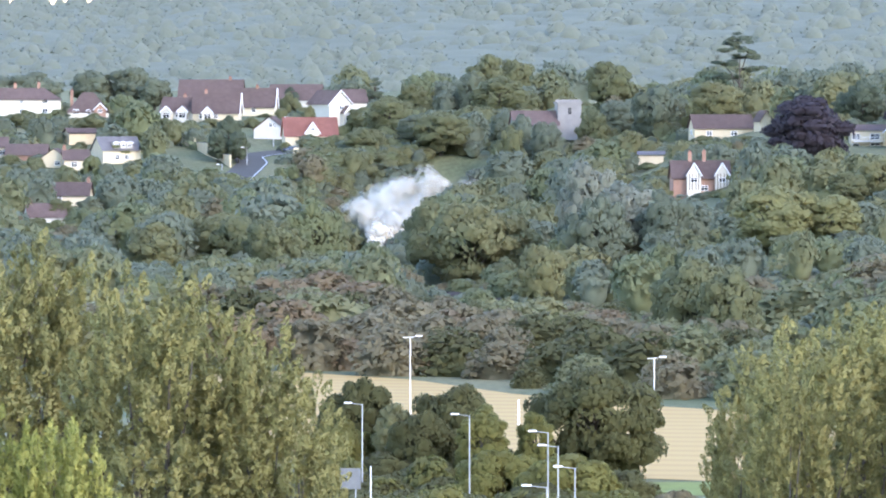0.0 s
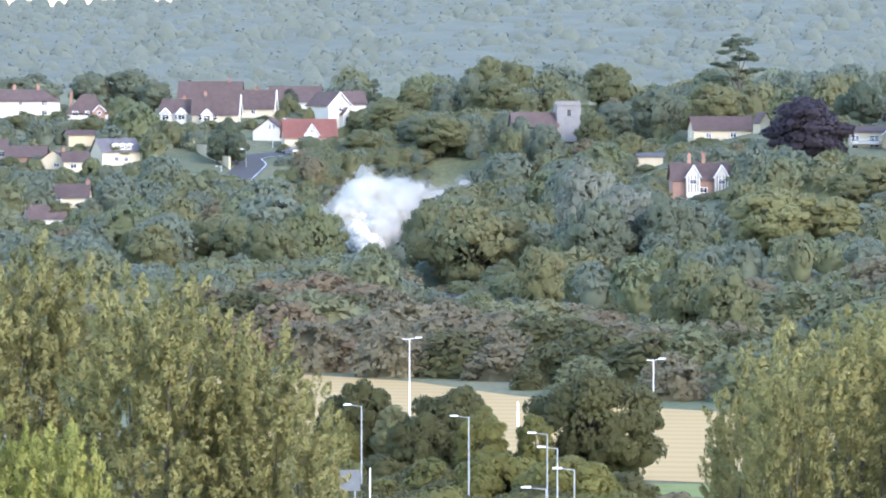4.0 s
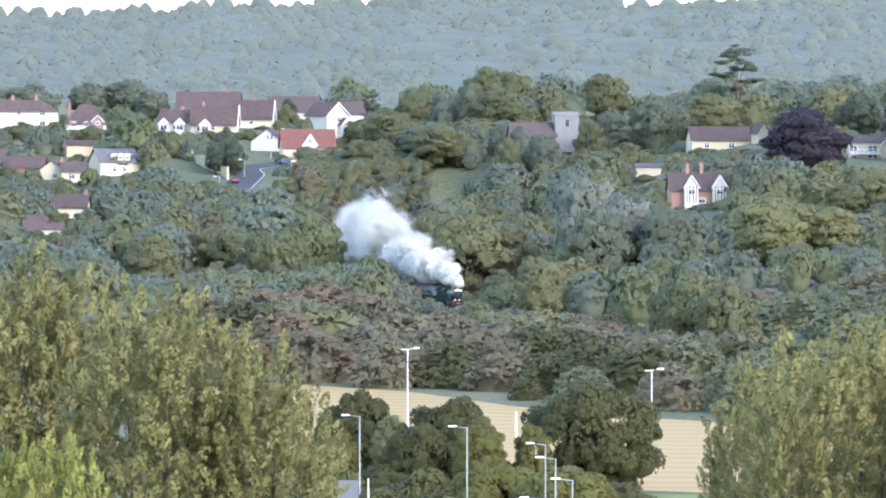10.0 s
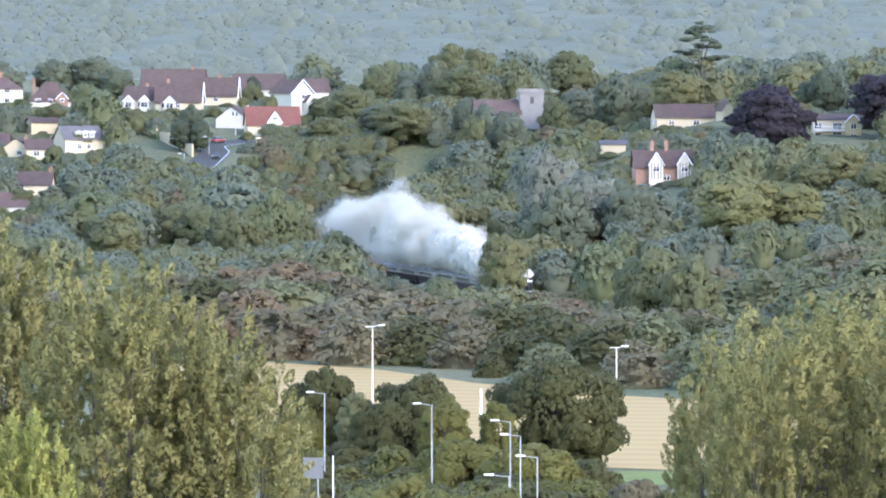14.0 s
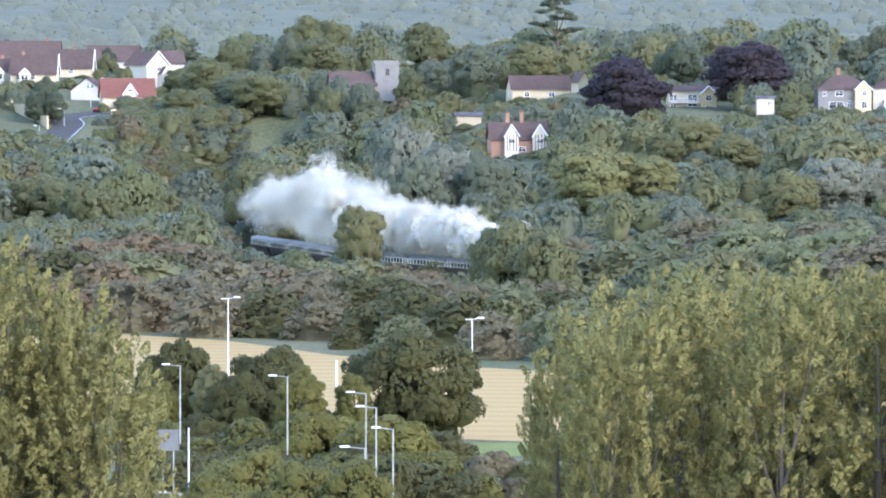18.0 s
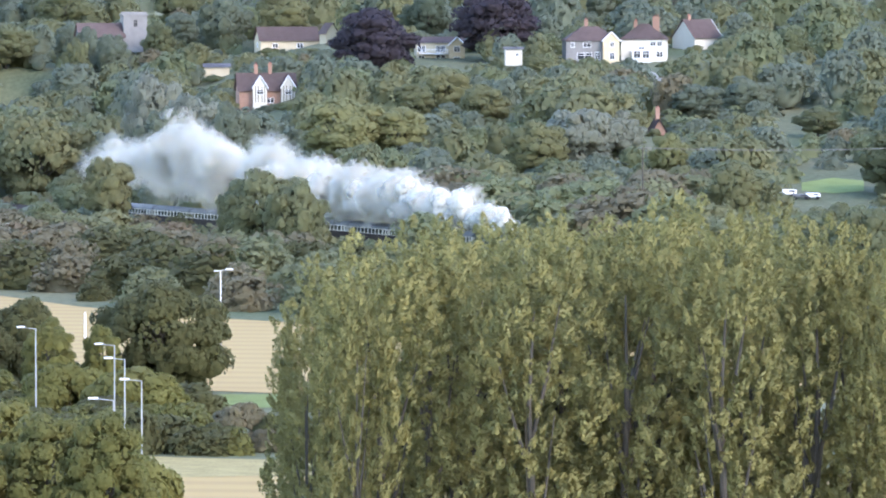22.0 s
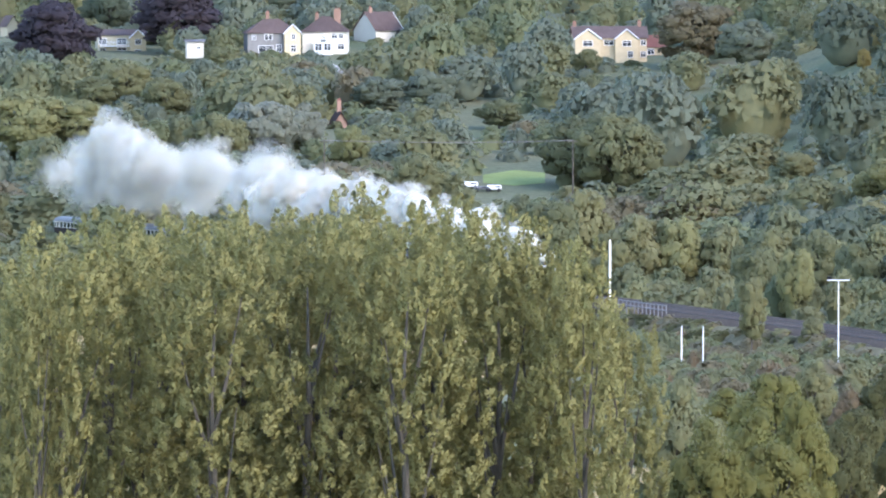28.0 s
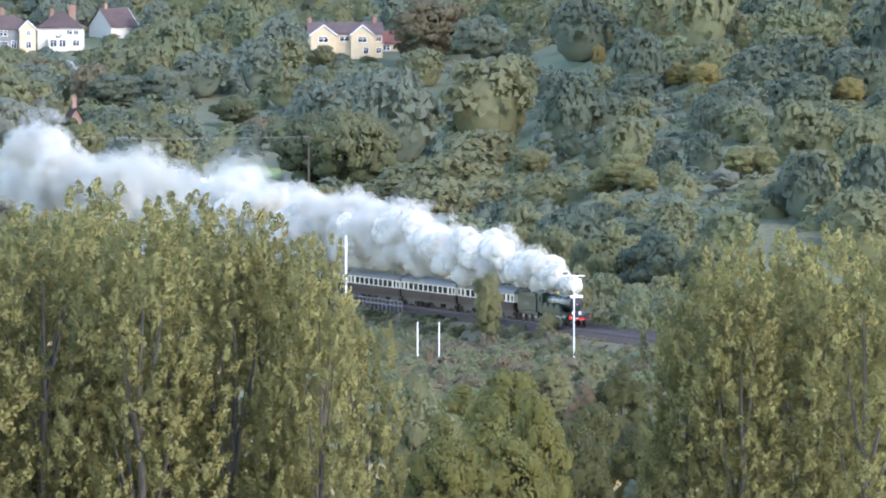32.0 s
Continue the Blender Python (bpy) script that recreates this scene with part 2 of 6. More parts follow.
def tube(bm, p, q, r0, r1=None, seg=8):
    """A tapered round bar from p to q."""
    p, q = Vector(p), Vector(q)
    r1 = r0 if r1 is None else r1
    c = bmesh.ops.create_cone(bm, cap_ends=True, segments=seg, radius1=r0, radius2=max(r1, 0.002), depth=(q - p).length)
    m = Matrix.Translation((p + q) / 2) @ (q - p).to_track_quat("Z", "Y").to_matrix().to_4x4()
    bmesh.ops.transform(bm, matrix=m, verts=c["verts"])
    return bm


def raw_mesh(name, verts, faces, material, smooth=False, normals=None):
    me = bpy.data.meshes.new(name)
    n, k = len(verts), faces.shape[1]
    me.vertices.add(n); me.vertices.foreach_set("co", np.asarray(verts, dtype=np.float32).ravel())
    me.loops.add(faces.size); me.loops.foreach_set("vertex_index", np.asarray(faces, dtype=np.int32).ravel())
    me.polygons.add(len(faces)); me.polygons.foreach_set("loop_start", np.arange(len(faces), dtype=np.int32) * k)
    if smooth:
        me.polygons.foreach_set("use_smooth", np.ones(len(faces), dtype=bool))
    me.update(); me.validate()
    if normals is not None:
        a = me.attributes.new("custom_normal", "FLOAT_VECTOR", "POINT")
        a.data.foreach_set("vector", np.asarray(normals, dtype=np.float32).ravel())
    me.materials.append(material)
    return me


def unit(a):
    return a / (np.linalg.norm(a, axis=-1, keepdims=True) + 1e-9)


def thing(name, u, d, z=None, turn=0.0, label="", category="", group="", kind=""):
    """An Empty at the thing's base, its front (-y) towards the eye, turned by that many degrees."""
    ob = new(name)
    p = spot(u, d)
    ob.matrix_basis = pose(p.x, p.y, ground_z(p.x, p.y) if z is None else z, 0, 0, turn - math.degrees((u - MIDDLE) / F))
    return tagged(ob, label, category, group, kind)


# ---- the railway's line: seconds, u, d of the engine's front ----
LINE = ((-14, 1150, 1700), (-10, 985, 1650), (-6, 835, 1600), (-3, 725, 1560), (0, 660, 1500), (3, 648, 1427), (6, 678, 1350), (9, 775, 1275),
        (11, 862, 1222), (13, 945, 1174), (16, 1160, 1105), (19, 1418, 1036), (23, 1788, 942), (28, 2310, 820), (29, 2440, 794), (30, 2570, 768), (31, 2700, 744), (32, 2828, 720), (36, 3400, 630), (40, 4010, 548))


def glide(ts, xs, t):
    """Catmull-Rom through uneven knots."""
    ts, xs, t = np.array(ts, float), np.array(xs, float), np.clip(np.array(t, float), ts[0], ts[-1])
    m = np.gradient(xs, ts)
    i = np.clip(np.searchsorted(ts, t) - 1, 0, len(ts) - 2)
    h = ts[i + 1] - ts[i]; s = (t - ts[i]) / h
    return ((2 * s**3 - 3 * s**2 + 1) * xs[i] + (s**3 - 2 * s**2 + s) * h * m[i] + (-2 * s**3 + 3 * s**2) * xs[i + 1] + (s**3 - s**2) * h * m[i + 1])


LT = np.linspace(-14, 40, 541)
LU, LD = glide([r[0] for r in LINE], [r[1] for r in LINE], LT), glide([r[0] for r in LINE], [r[2] for r in LINE], LT)
LX, LY = LD * np.sin((LU - MIDDLE) / F), LD * np.cos((LU - MIDDLE) / F)
LS = np.concatenate([[0], np.cumsum(np.hypot(np.diff(LX), np.diff(LY)))])


def rail_z(d):
    return 4.4 - (d - 735) * 0.0062


def line_at(s):
    """Place on the line's rails, s metres along."""
    x, y = np.interp(s, LS, LX), np.interp(s, LS, LY)
    return Vector((x, y, rail_z(math.hypot(x, y))))


def run(t):
    """How far the engine's front has come at t seconds."""
    return float(np.interp(t, LT, LS))


# ---- the lie of the land ----
GD = np.array([0, 40, 100, 200, 300, 400, 460, 520, 850, 1000, 1100, 1200, 1300, 1400, 1500, 1700, 2000, 2400, 2700, 3000, 3300, 3600, 4100, 4900.0])
GZ = np.array([42, 32, 26, 18, 10, 4, 1.5, 0, 0, 3, 6, 12, 19, 27, 33, 36, 30, 25, 36, 58, 74, 82, 78, 76.0])
GZ_LEFT = np.array([42, 32, 26, 18, 10, 4, 1.5, 0, 0, 0, 0.5, 1, 3, 6, 12, 33, 40, 25, 36, 56, 68, 74, 66, 62.0])
GZ_RIGHT = np.array([42, 32, 26, 18, 10, 4, 1.5, 0, 2, 17, 27, 35, 41, 45, 48, 48, 38, 28, 40, 60, 72, 80, 78, 76.0])
SU, SD_, SX, SY = (a[LT > -5][::4] for a in (LU, LD, LX, LY))


def ease(a, b, x):
    s = np.clip((x - a) / (b - a), 0, 1)
    return s * s * (3 - 2 * s)


def ground_z(x, y):
    x, y = np.asarray(x, float), np.asarray(y, float)
    d, u = np.hypot(x, y), np.arctan2(x, y) * F + MIDDLE
    left, right = 1 - ease(850, 1500, u), ease(2500, 3150, u)
    z = np.interp(d, GD, GZ) * (1 - left - right) + np.interp(d, GD, GZ_LEFT) * left + np.interp(d, GD, GZ_RIGHT) * right
    z = z + (5.6 + 4.4 * ease(250, 400, u) + 4 * ease(640, 760, u)) * ease(2500, 3300, d)
    z = z + 0.5 * np.sin(x * 0.021 + 1.3) * np.sin(y * 0.017) * ease(900, 1100, d)
    r = np.sqrt((x[..., None] - SX) ** 2 + (y[..., None] - SY) ** 2)
    k = r.argmin(-1)
    near = np.take_along_axis(r, k[..., None], -1)[..., 0]
    w = 1 - ease(8, 30, near)
    return z + (np.minimum(z, rail_z(SD_[k]) - 1.2) - z) * w


def line_gap(x, y):
    """Metres from the railway, and the railway's distance from the eye there."""
    r = np.hypot(x - SX, y - SY)
    k = int(r.argmin())
    return float(r[k])


def rail_d(u):
    """The nearest distance at which the line crosses u, or a great one."""
    s = np.abs(SU - u)
    k = np.where(s < 12)[0]
    return float(SD_[k].min()) if len(k) else 9999.0


def land(u, v):
    """Where the ground shows at u, v: its distance."""
    ds = np.arange(520, 1900, 5.0)
    a = (u - MIDDLE) / F
    zs = ground_z(ds * math.sin(a), ds * math.cos(a))
    vs = HORIZON + (EYE_Z - zs) / ds * F
    k = np.where(vs <= v)[0]
    return float(ds[k[0]]) if len(k) else 1700.0


def build_ground():
    us = np.concatenate([np.linspace(-math.pi, -0.32, 60)[:-1], np.linspace(-0.32, 0.32, 161), np.linspace(0.32, math.pi, 60)[1:-1]])
    ds = np.concatenate([[0.0, 0.5, 10, 25], np.arange(40, 520, 20), np.arange(520, 1700, 9), np.arange(1700, 4900, 60)])
    A, D = np.meshgrid(us, ds)
    X, Y = D * np.sin(A), D * np.cos(A)
    Z = ground_z(X, Y)
    n, k = len(us), len(ds)
    i = np.arange(k - 1)[:, None] * n + np.arange(n)
    j = np.arange(k - 1)[:, None] * n + (np.arange(n) + 1) % n
    faces = np.stack([i, j, j + n, i + n], -1).reshape(-1, 4)
    me = raw_mesh("ground", np.stack([X, Y, Z], -1).reshape(-1, 3), faces[:, ::-1], GROUND, True)
    tagged(new("ground", me), "rough grass ground falling to a wide valley", "ground", kind="structure")


def sheet(name, outline, material, lift, label, category, step=14, parent=None):
    """A thin sheet on the ground: outline gives u, near d and far d at each corner across."""
    us = np.linspace(outline[0][0], outline[-1][0], max(3, int((outline[-1][0] - outline[0][0]) / step)))
    near = np.interp(us, [o[0] for o in outline], [o[1] for o in outline])
    far = np.interp(us, [o[0] for o in outline], [o[2] for o in outline])
    k = 12
    D = near + (far - near) * np.linspace(0, 1, k)[:, None]
    A = np.broadcast_to((us - MIDDLE) / F, D.shape)
    X, Y = D * np.sin(A), D * np.cos(A)
    Z = ground_z(X, Y) + lift
    n = len(us)
    i = (np.arange(k - 1)[:, None] * n + np.arange(n - 1)).ravel()
    ob = new(name, raw_mesh(name, np.stack([X, Y, Z], -1).reshape(-1, 3), np.stack([i, i + 1, i + n + 1, i + n], -1), material, True))
    return tagged(ob, label, category, kind="structure")


build_ground()
sheet("stubble_field", [(380, 760, 960), (560, 720, 945), (730, 715, 925), (900, 705, 885), (1050, 700, 860), (1310, 690, 838), (1700, 690, 830), (2250, 690, 800)], STUBBLE, 0.06,
      "pale gold cut wheat stubble in curving swaths", "field")
sheet("near_stubble_field", [(900, 470, 560), (1040, 490, 577), (1330, 490, 572), (1800, 480, 575), (2400, 480, 575), (2900, 500, 570), (3050, 500, 568)], STUBBLE, 0.06,
      "pale gold cut wheat stubble beyond the poplars", "field")
sheet("grass_strip", [(1150, 668, 690), (1310, 668, 690), (1500, 668, 690)], GRASS, 0.07, "bright mown grass strip beside the stubble", "grass")
sheet("meadow", [(2186, land(2186, 497), land(2186, 480)), (2240, land(2240, 500), land(2240, 474)), (2296, land(2296, 498), land(2296, 478))], GRASS, 0.1, "small bright green meadow among the woods", "meadow")


# ---- trees ----
def lump_ball(rng, sub, rough, scale=2.6):
    """A ball of radius one with soft lumps: verts and triangles."""
    bm = bmesh.new(); bmesh.ops.create_icosphere(bm, subdivisions=sub, radius=1)
    o = Vector(rng.random(3) * 50)
    v = np.array([v.co[:] for v in bm.verts])
    k = np.array([1 + rough * noise.noise(Vector(c) * scale + o) + rough * 0.5 * noise.noise(Vector(c) * scale * 2.3 - o) for c in v])
    f = np.array([[w.index for w in g.verts] for g in bm.faces]); bm.free()
    return v * k[:, None], f


def ball_normals(v, f):
    """Smooth normals of a closed mesh."""
    n = np.zeros_like(v)
    c = np.cross(v[f[:, 1]] - v[f[:, 0]], v[f[:, 2]] - v[f[:, 0]])
    for k in range(3):
        np.add.at(n, f[:, k], c)
    return unit(n)


BALL = {}


def lobe_cloud(rng, lobes, leaves, size, aspect=1.0, spread=0.42, core=True, middle=None, soft=0.6):
    """Leaf blades over many lobes (x, y, z, rx, rz): verts, faces and rounded normals. aspect stretches the blades upwards; middle is the crown's heart."""
    vs, fs, ns, n0 = [], [], [], 0
    if not BALL:
        BALL[0] = lump_ball(np.random.default_rng(1), 1, 0.15)
    iv, jf = BALL[0]
    mid = np.array(middle if middle is not None else np.mean([l[:3] for l in lobes], 0))
    for (x, y, z, rx, rz) in lobes:
        m = leaves
        d = unit(rng.normal(size=(m, 3)))
        d[:, 2] = np.where(d[:, 2] < -0.35, -d[:, 2], d[:, 2])
        r = 0.86 + 0.20 * rng.random(m)
        c = np.array([x, y, z]) + d * np.array([rx, rx, rz]) * r[:, None]
        out = unit(d / np.array([rx, rx, rz]))
        nrm = unit(out + rng.normal(size=(m, 3)) * spread)
        up = np.tile([0, 0, 1.0], (m, 1)) + rng.normal(size=(m, 3)) * 0.5
        a = unit(np.cross(up, nrm))
        b = np.cross(nrm, a)
        s = size * (0.55 + 0.8 * rng.random(m))[:, None]
        bend = nrm * s * 0.25
        q = np.stack([c - b * s * aspect * 0.7 - a * s * 0.7, c - b * s * aspect * 0.7 + a * s * 0.7 - bend, c + b * s * aspect], 1)
        g = unit(unit(c - mid) * soft + out * (1 - soft) + rng.normal(size=(m, 3)) * spread * 0.4)
        vs.append(q.reshape(-1, 3)); fs.append(n0 + np.arange(m * 3).reshape(m, 3)); ns.append(np.repeat(g, 3, 0)); n0 += m * 3
    if core:
        for (x, y, z, rx, rz) in lobes:
            p = np.array([x, y, z]) + iv * np.array([rx, rx, rz]) * 0.78
            vs.append(p); fs.append(n0 + jf); ns.append(unit(unit(p - mid) * soft + unit(iv) * (1 - soft))); n0 += len(iv)
    return np.concatenate(vs), np.concatenate(fs), np.concatenate(ns)


def spray_cloud(rng, seed, leaves, size):
    """An upright poplar crown, 7 m wide and 20 m high: rising leaders, each set with leafy sprays that point upwards and outwards."""
    vs, fs, ns, n0 = [], [], [], 0
    for i in range(66):
        h = ((i + rng.random()) / 66) ** 0.9
        w = 3.0 * min(1.0, 0.8 + h * 1.2) * math.sqrt(max(0.03, 1 - max(0, (h - 0.5) / 0.5) ** 3))
        a, q = i * 2.4 + rng.random() * 0.9, 0.30 + 0.70 * rng.random() ** 0.5
        ln, rad = 1.7 + 1.5 * rng.random(), 0.55 + 0.4 * rng.random()
        foot = np.array([math.cos(a) * w * q, math.sin(a) * w * q, h * 17.6 - 0.8])
        lean = 0.34 * q * (1 - 0.6 * h)
        ax = unit(np.array([math.cos(a) * lean, math.sin(a) * lean, 1.0]) + rng.normal(size=3) * 0.09)
        for j in range(11):
            s = (j + rng.random()) / 11
            d = rng.normal(size=3); d -= (d @ ax) * ax; d /= np.linalg.norm(d)
            fat = math.sin(min(1, s * 0.80 + 0.2) * math.pi) ** 0.6
            p = foot + ax * s * ln + d * rad * fat * 0.8
            bx = unit(ax * (0.6 + 0.7 * s) + d * (0.75 - 0.4 * s) + rng.normal(size=3) * 0.16)
            sl, sr = 0.45 + 0.4 * rng.random(), 0.15 + 0.10 * rng.random()
            m = leaves
            t = rng.random(m) ** 0.9
            e = rng.normal(size=(m, 3)); e -= (e @ bx)[:, None] * bx; e = unit(e)
            c = p + bx * (t * sl)[:, None] + e * (sr * np.sin(np.clip(t * 0.82 + 0.16, 0, 1) * math.pi) ** 0.7 * (0.6 + 0.5 * rng.random(m)))[:, None]
            nrm = unit(e + bx * 0.35 + rng.normal(size=(m, 3)) * 0.42)
            b = bx + rng.normal(size=(m, 3)) * 0.45
            b -= (b * nrm).sum(1)[:, None] * nrm; b = unit(b)
            k = np.cross(b, nrm)
            z = size * (0.6 + 0.7 * rng.random(m))[:, None]
            q3 = np.stack([c - b * z * 0.8 - k * z * 0.7, c - b * z * 0.8 + k * z * 0.7 - nrm * z * 0.2, c + b * z * 1.15], 1)
            g = unit(e * 0.45 + d * 0.55 + bx * 0.35 + rng.normal(size=(m, 3)) * 0.2)
            vs.append(q3.reshape(-1, 3)); fs.append(n0 + np.arange(m * 3).reshape(m, 3)); ns.append(np.repeat(g, 3, 0)); n0 += m * 3
    return np.concatenate(vs), np.concatenate(fs), np.concatenate(ns)


SKIN = {"round": (5.2, 3.7, 4.0), "broad": (4.3, 4.6, 3.6), "full": (4.4, 4.8, 3.9), "tall": (9.0, 4.8, 8.0)}   # height of the middle, half width, half height


def crown(name, kind, seed, leaves, size, core=True):
    """A crown in metres. round: 10 m wide, 10 m high; bush: 8 by 5; poplar: 5 by 20; spire: 5 by 12; broad: 12 by 9."""
    rng = np.random.default_rng(seed)
    L = []
    if kind == "round":
        for i in range(60):
            d = rng.normal(size=3); d /= np.linalg.norm(d); d[2] = max(d[2], -0.85)
            s = 0.55 + 0.5 * rng.random() ** 0.6
            r = 0.75 + 0.8 * rng.random()
            L.append((d[0] * 3.9 * s, d[1] * 3.9 * s, 5.2 + d[2] * 4.2 * s, r, r * 0.8))
    elif kind == "broad":
        for i in range(74):
            d = rng.normal(size=3); d /= np.linalg.norm(d); d[2] = max(d[2], -0.8)
            s = 0.55 + 0.5 * rng.random() ** 0.6
            r = 0.75 + 0.85 * rng.random()
            L.append((d[0] * 4.9 * s, d[1] * 4.9 * s, 4.3 + d[2] * 3.8 * s, r, r * 0.78))
    elif kind == "full":
        for i in range(84):
            d = rng.normal(size=3); d /= np.linalg.norm(d); d[2] = max(d[2], -0.93)
            s = 0.45 + 0.55 * rng.random() ** 0.5
            r = 0.8 + 0.75 * rng.random()
            L.append((d[0] * 5.1 * s, d[1] * 5.1 * s, 4.4 + d[2] * 4.0 * s, r, r * 0.8))
    elif kind == "tall":
        for i in range(130):
            d = rng.normal(size=3); d /= np.linalg.norm(d)
            s = 0.45 + 0.55 * rng.random() ** 0.5
            r = 0.75 + 0.75 * rng.random()
            L.append((d[0] * 5.1 * s, d[1] * 5.1 * s, 9.0 + d[2] * 8.2 * s, r, r * 0.9))
    elif kind == "bush":
        for i in range(26):
            a, q = rng.random() * 6.28, rng.random() ** 0.5
            r = 0.7 + 0.7 * rng.random()
            L.append((math.cos(a) * 3.3 * q, math.sin(a) * 3.3 * q, 0.6 + (1 - q * q) * 3.1 * (0.7 + 0.4 * rng.random()), r, r * 0.85))
    elif kind == "poplar":
        return spray_cloud(rng, seed, leaves, size)
    elif kind == "spire":
        for i in range(30):
            h = rng.random()
            w = 2.3 * (1 - h) ** 0.7 + 0.15
            a = rng.random() * 6.28
            L.append((math.cos(a) * w * 0.8, math.sin(a) * w * 0.8, 0.8 + h * 11, 0.5 + 0.5 * (1 - h), 0.55 + 0.5 * (1 - h)))
    elif kind == "cedar":
        for z, x0, w in ((6.6, 2.2, 3.0), (7.6, -2.6, 3.0), (8.6, 2.8, 2.8), (9.6, -1.4, 3.6), (10.6, 1.2, 3.8), (11.7, 0.2, 3.6), (12.5, 0.6, 2.4)):
            for i in range(9):
                a, q = rng.random() * 6.28, rng.random() ** 0.5
                L.append((x0 + math.cos(a) * w * q, math.sin(a) * w * q * 0.8, z + rng.normal() * 0.22 + 0.1 * (w - q * w), 0.95, 0.32))
    cz, rx, rz = SKIN.get(kind, (np.mean([l[2] for l in L]), 1, 1))
    v, tri, nrm = lobe_cloud(rng, L, leaves, size, core=core, middle=(0, 0, cz * 0.85))
    if kind in SKIN:
        sv, sf, sn = lobe_cloud(rng, [(0, 0, cz, rx, rz)], leaves * 9, size * 1.1, core=False)
        v, tri, nrm = np.concatenate([v, sv]), np.concatenate([tri, sf + len(v)]), np.concatenate([nrm, sn])
    return v, tri, nrm


CROWNS = {}
for key, kind, seeds, leaves, size in (("round", "round", 5, 150, 0.26), ("broad", "broad", 4, 150, 0.27), ("bush", "bush", 4, 170, 0.25),
                                       ("spire", "spire", 2, 120, 0.18), ("cedar", "cedar", 1, 90, 0.17),
                                       ("poplar", "poplar", 4, 62, 0.076), ("near_round", "full", 3, 270, 0.19), ("near_tall", "tall", 3, 230, 0.19), ("near_bush", "bush", 2, 400, 0.18)):
    CROWNS[key] = [crown(key, kind, 10 + 7 * i, leaves, size, key != "poplar") for i in range(seeds)]
CROWN_MESH, TRUNK_MESH = {}, {}
SIZES = {"round": (10.4, 10.4), "broad": (12.2, 9.2), "bush": (8.0, 4.9), "spire": (5.4, 12.6), "cedar": (11.5, 13.2), "poplar": (7.0, 20.0), "near_round": (12.2, 9.2), "near_tall": (12.2, 18.4), "near_bush": (8.0, 4.9)}


def trunk_mesh(key, variant):
    """A tapered trunk with limbs that reach into the crown."""
    if (key, variant) in TRUNK_MESH:
        return TRUNK_MESH[key, variant]
    rng = random.Random(variant * 13 + len(key))
    w, h = SIZES[key]
    bm = bmesh.new()
    r = (0.028 if key != "poplar" else 0.015) * h
    p = Vector((0, 0, -0.6))
    for i in range(4):
        q = Vector((rng.uniform(-.02, .02) * w, rng.uniform(-.02, .02) * w, h * (0.2 + 0.2 * i)))
        tube(bm, p, q, r * (1 - i * 0.22), r * (0.78 - i * 0.22), 7)
        p = q
    for i in range(7):
        a, z = rng.random() * 6.28, h * rng.uniform(0.15, 0.55)
        reach = w * rng.uniform(0.14, 0.26)
        mid = Vector((math.cos(a) * reach * 0.5, math.sin(a) * reach * 0.5, z + h * 0.12))
        tube(bm, (0, 0, z), mid, r * 0.4, r * 0.28, 5)
        tube(bm, mid, (math.cos(a) * reach, math.sin(a) * reach, z + h * rng.uniform(0.2, 0.34)), r * 0.28, r * 0.08, 5)
    me = bpy.data.meshes.new("trunk")
    bm.to_mesh(me); bm.free()
    me.materials.append(BARK)
    TRUNK_MESH[key, variant] = me
    return me


def crown_data(key, variant, leaf):
    k = (key, variant, leaf)
    if k not in CROWN_MESH:
        v, tri, nrm = CROWNS[key][variant]
        CROWN_MESH[k] = raw_mesh("crown", v, tri, LEAF[leaf], normals=nrm)
    return CROWN_MESH[k]


MARKS = []
NAMES = {"round": "tree", "broad": "tree", "bush": "bush", "spire": "conifer", "cedar": "cedar_tree", "poplar": "poplar_tree", "near_round": "tree", "near_tall": "tree", "near_bush": "bush"}
WORDS = {"poplar": "olive-green poplar foliage", "poplar_light": "light yellow-green foliage", "oak": "dense dark green leaves", "green": "mid-green leaves", "olive": "olive-green leaves",
         "lime": "yellow-green leaves", "blue": "blue-green leaves", "silver": "pale silvery leaves", "rust": "rust-brown autumn leaves", "brown": "dull brownish leaves",
         "copper": "dark purple copper leaves", "dark": "very dark green foliage", "yellow": "bright yellow autumn leaves", "far": "leaves paled towards blue-green for haze", "warm_oak": "dense mid-green leaves", "hawthorn": "yellowish green leaves"}
PLACES = {"round": "rounded tree with {} in the valley wood", "broad": "broad spreading tree with {}", "bush": "low bush with {} on the bank", "spire": "narrow pointed conifer with {}",
          "cedar": "flat-topped cedar with {} above the village", "poplar": "tall upright poplar with {}", "near_round": "large leafy tree with {} beside the road", "near_tall": "tall full leafy tree with {}", "near_bush": "leafy shrub with {}"}
tree_rng = random.Random(5)


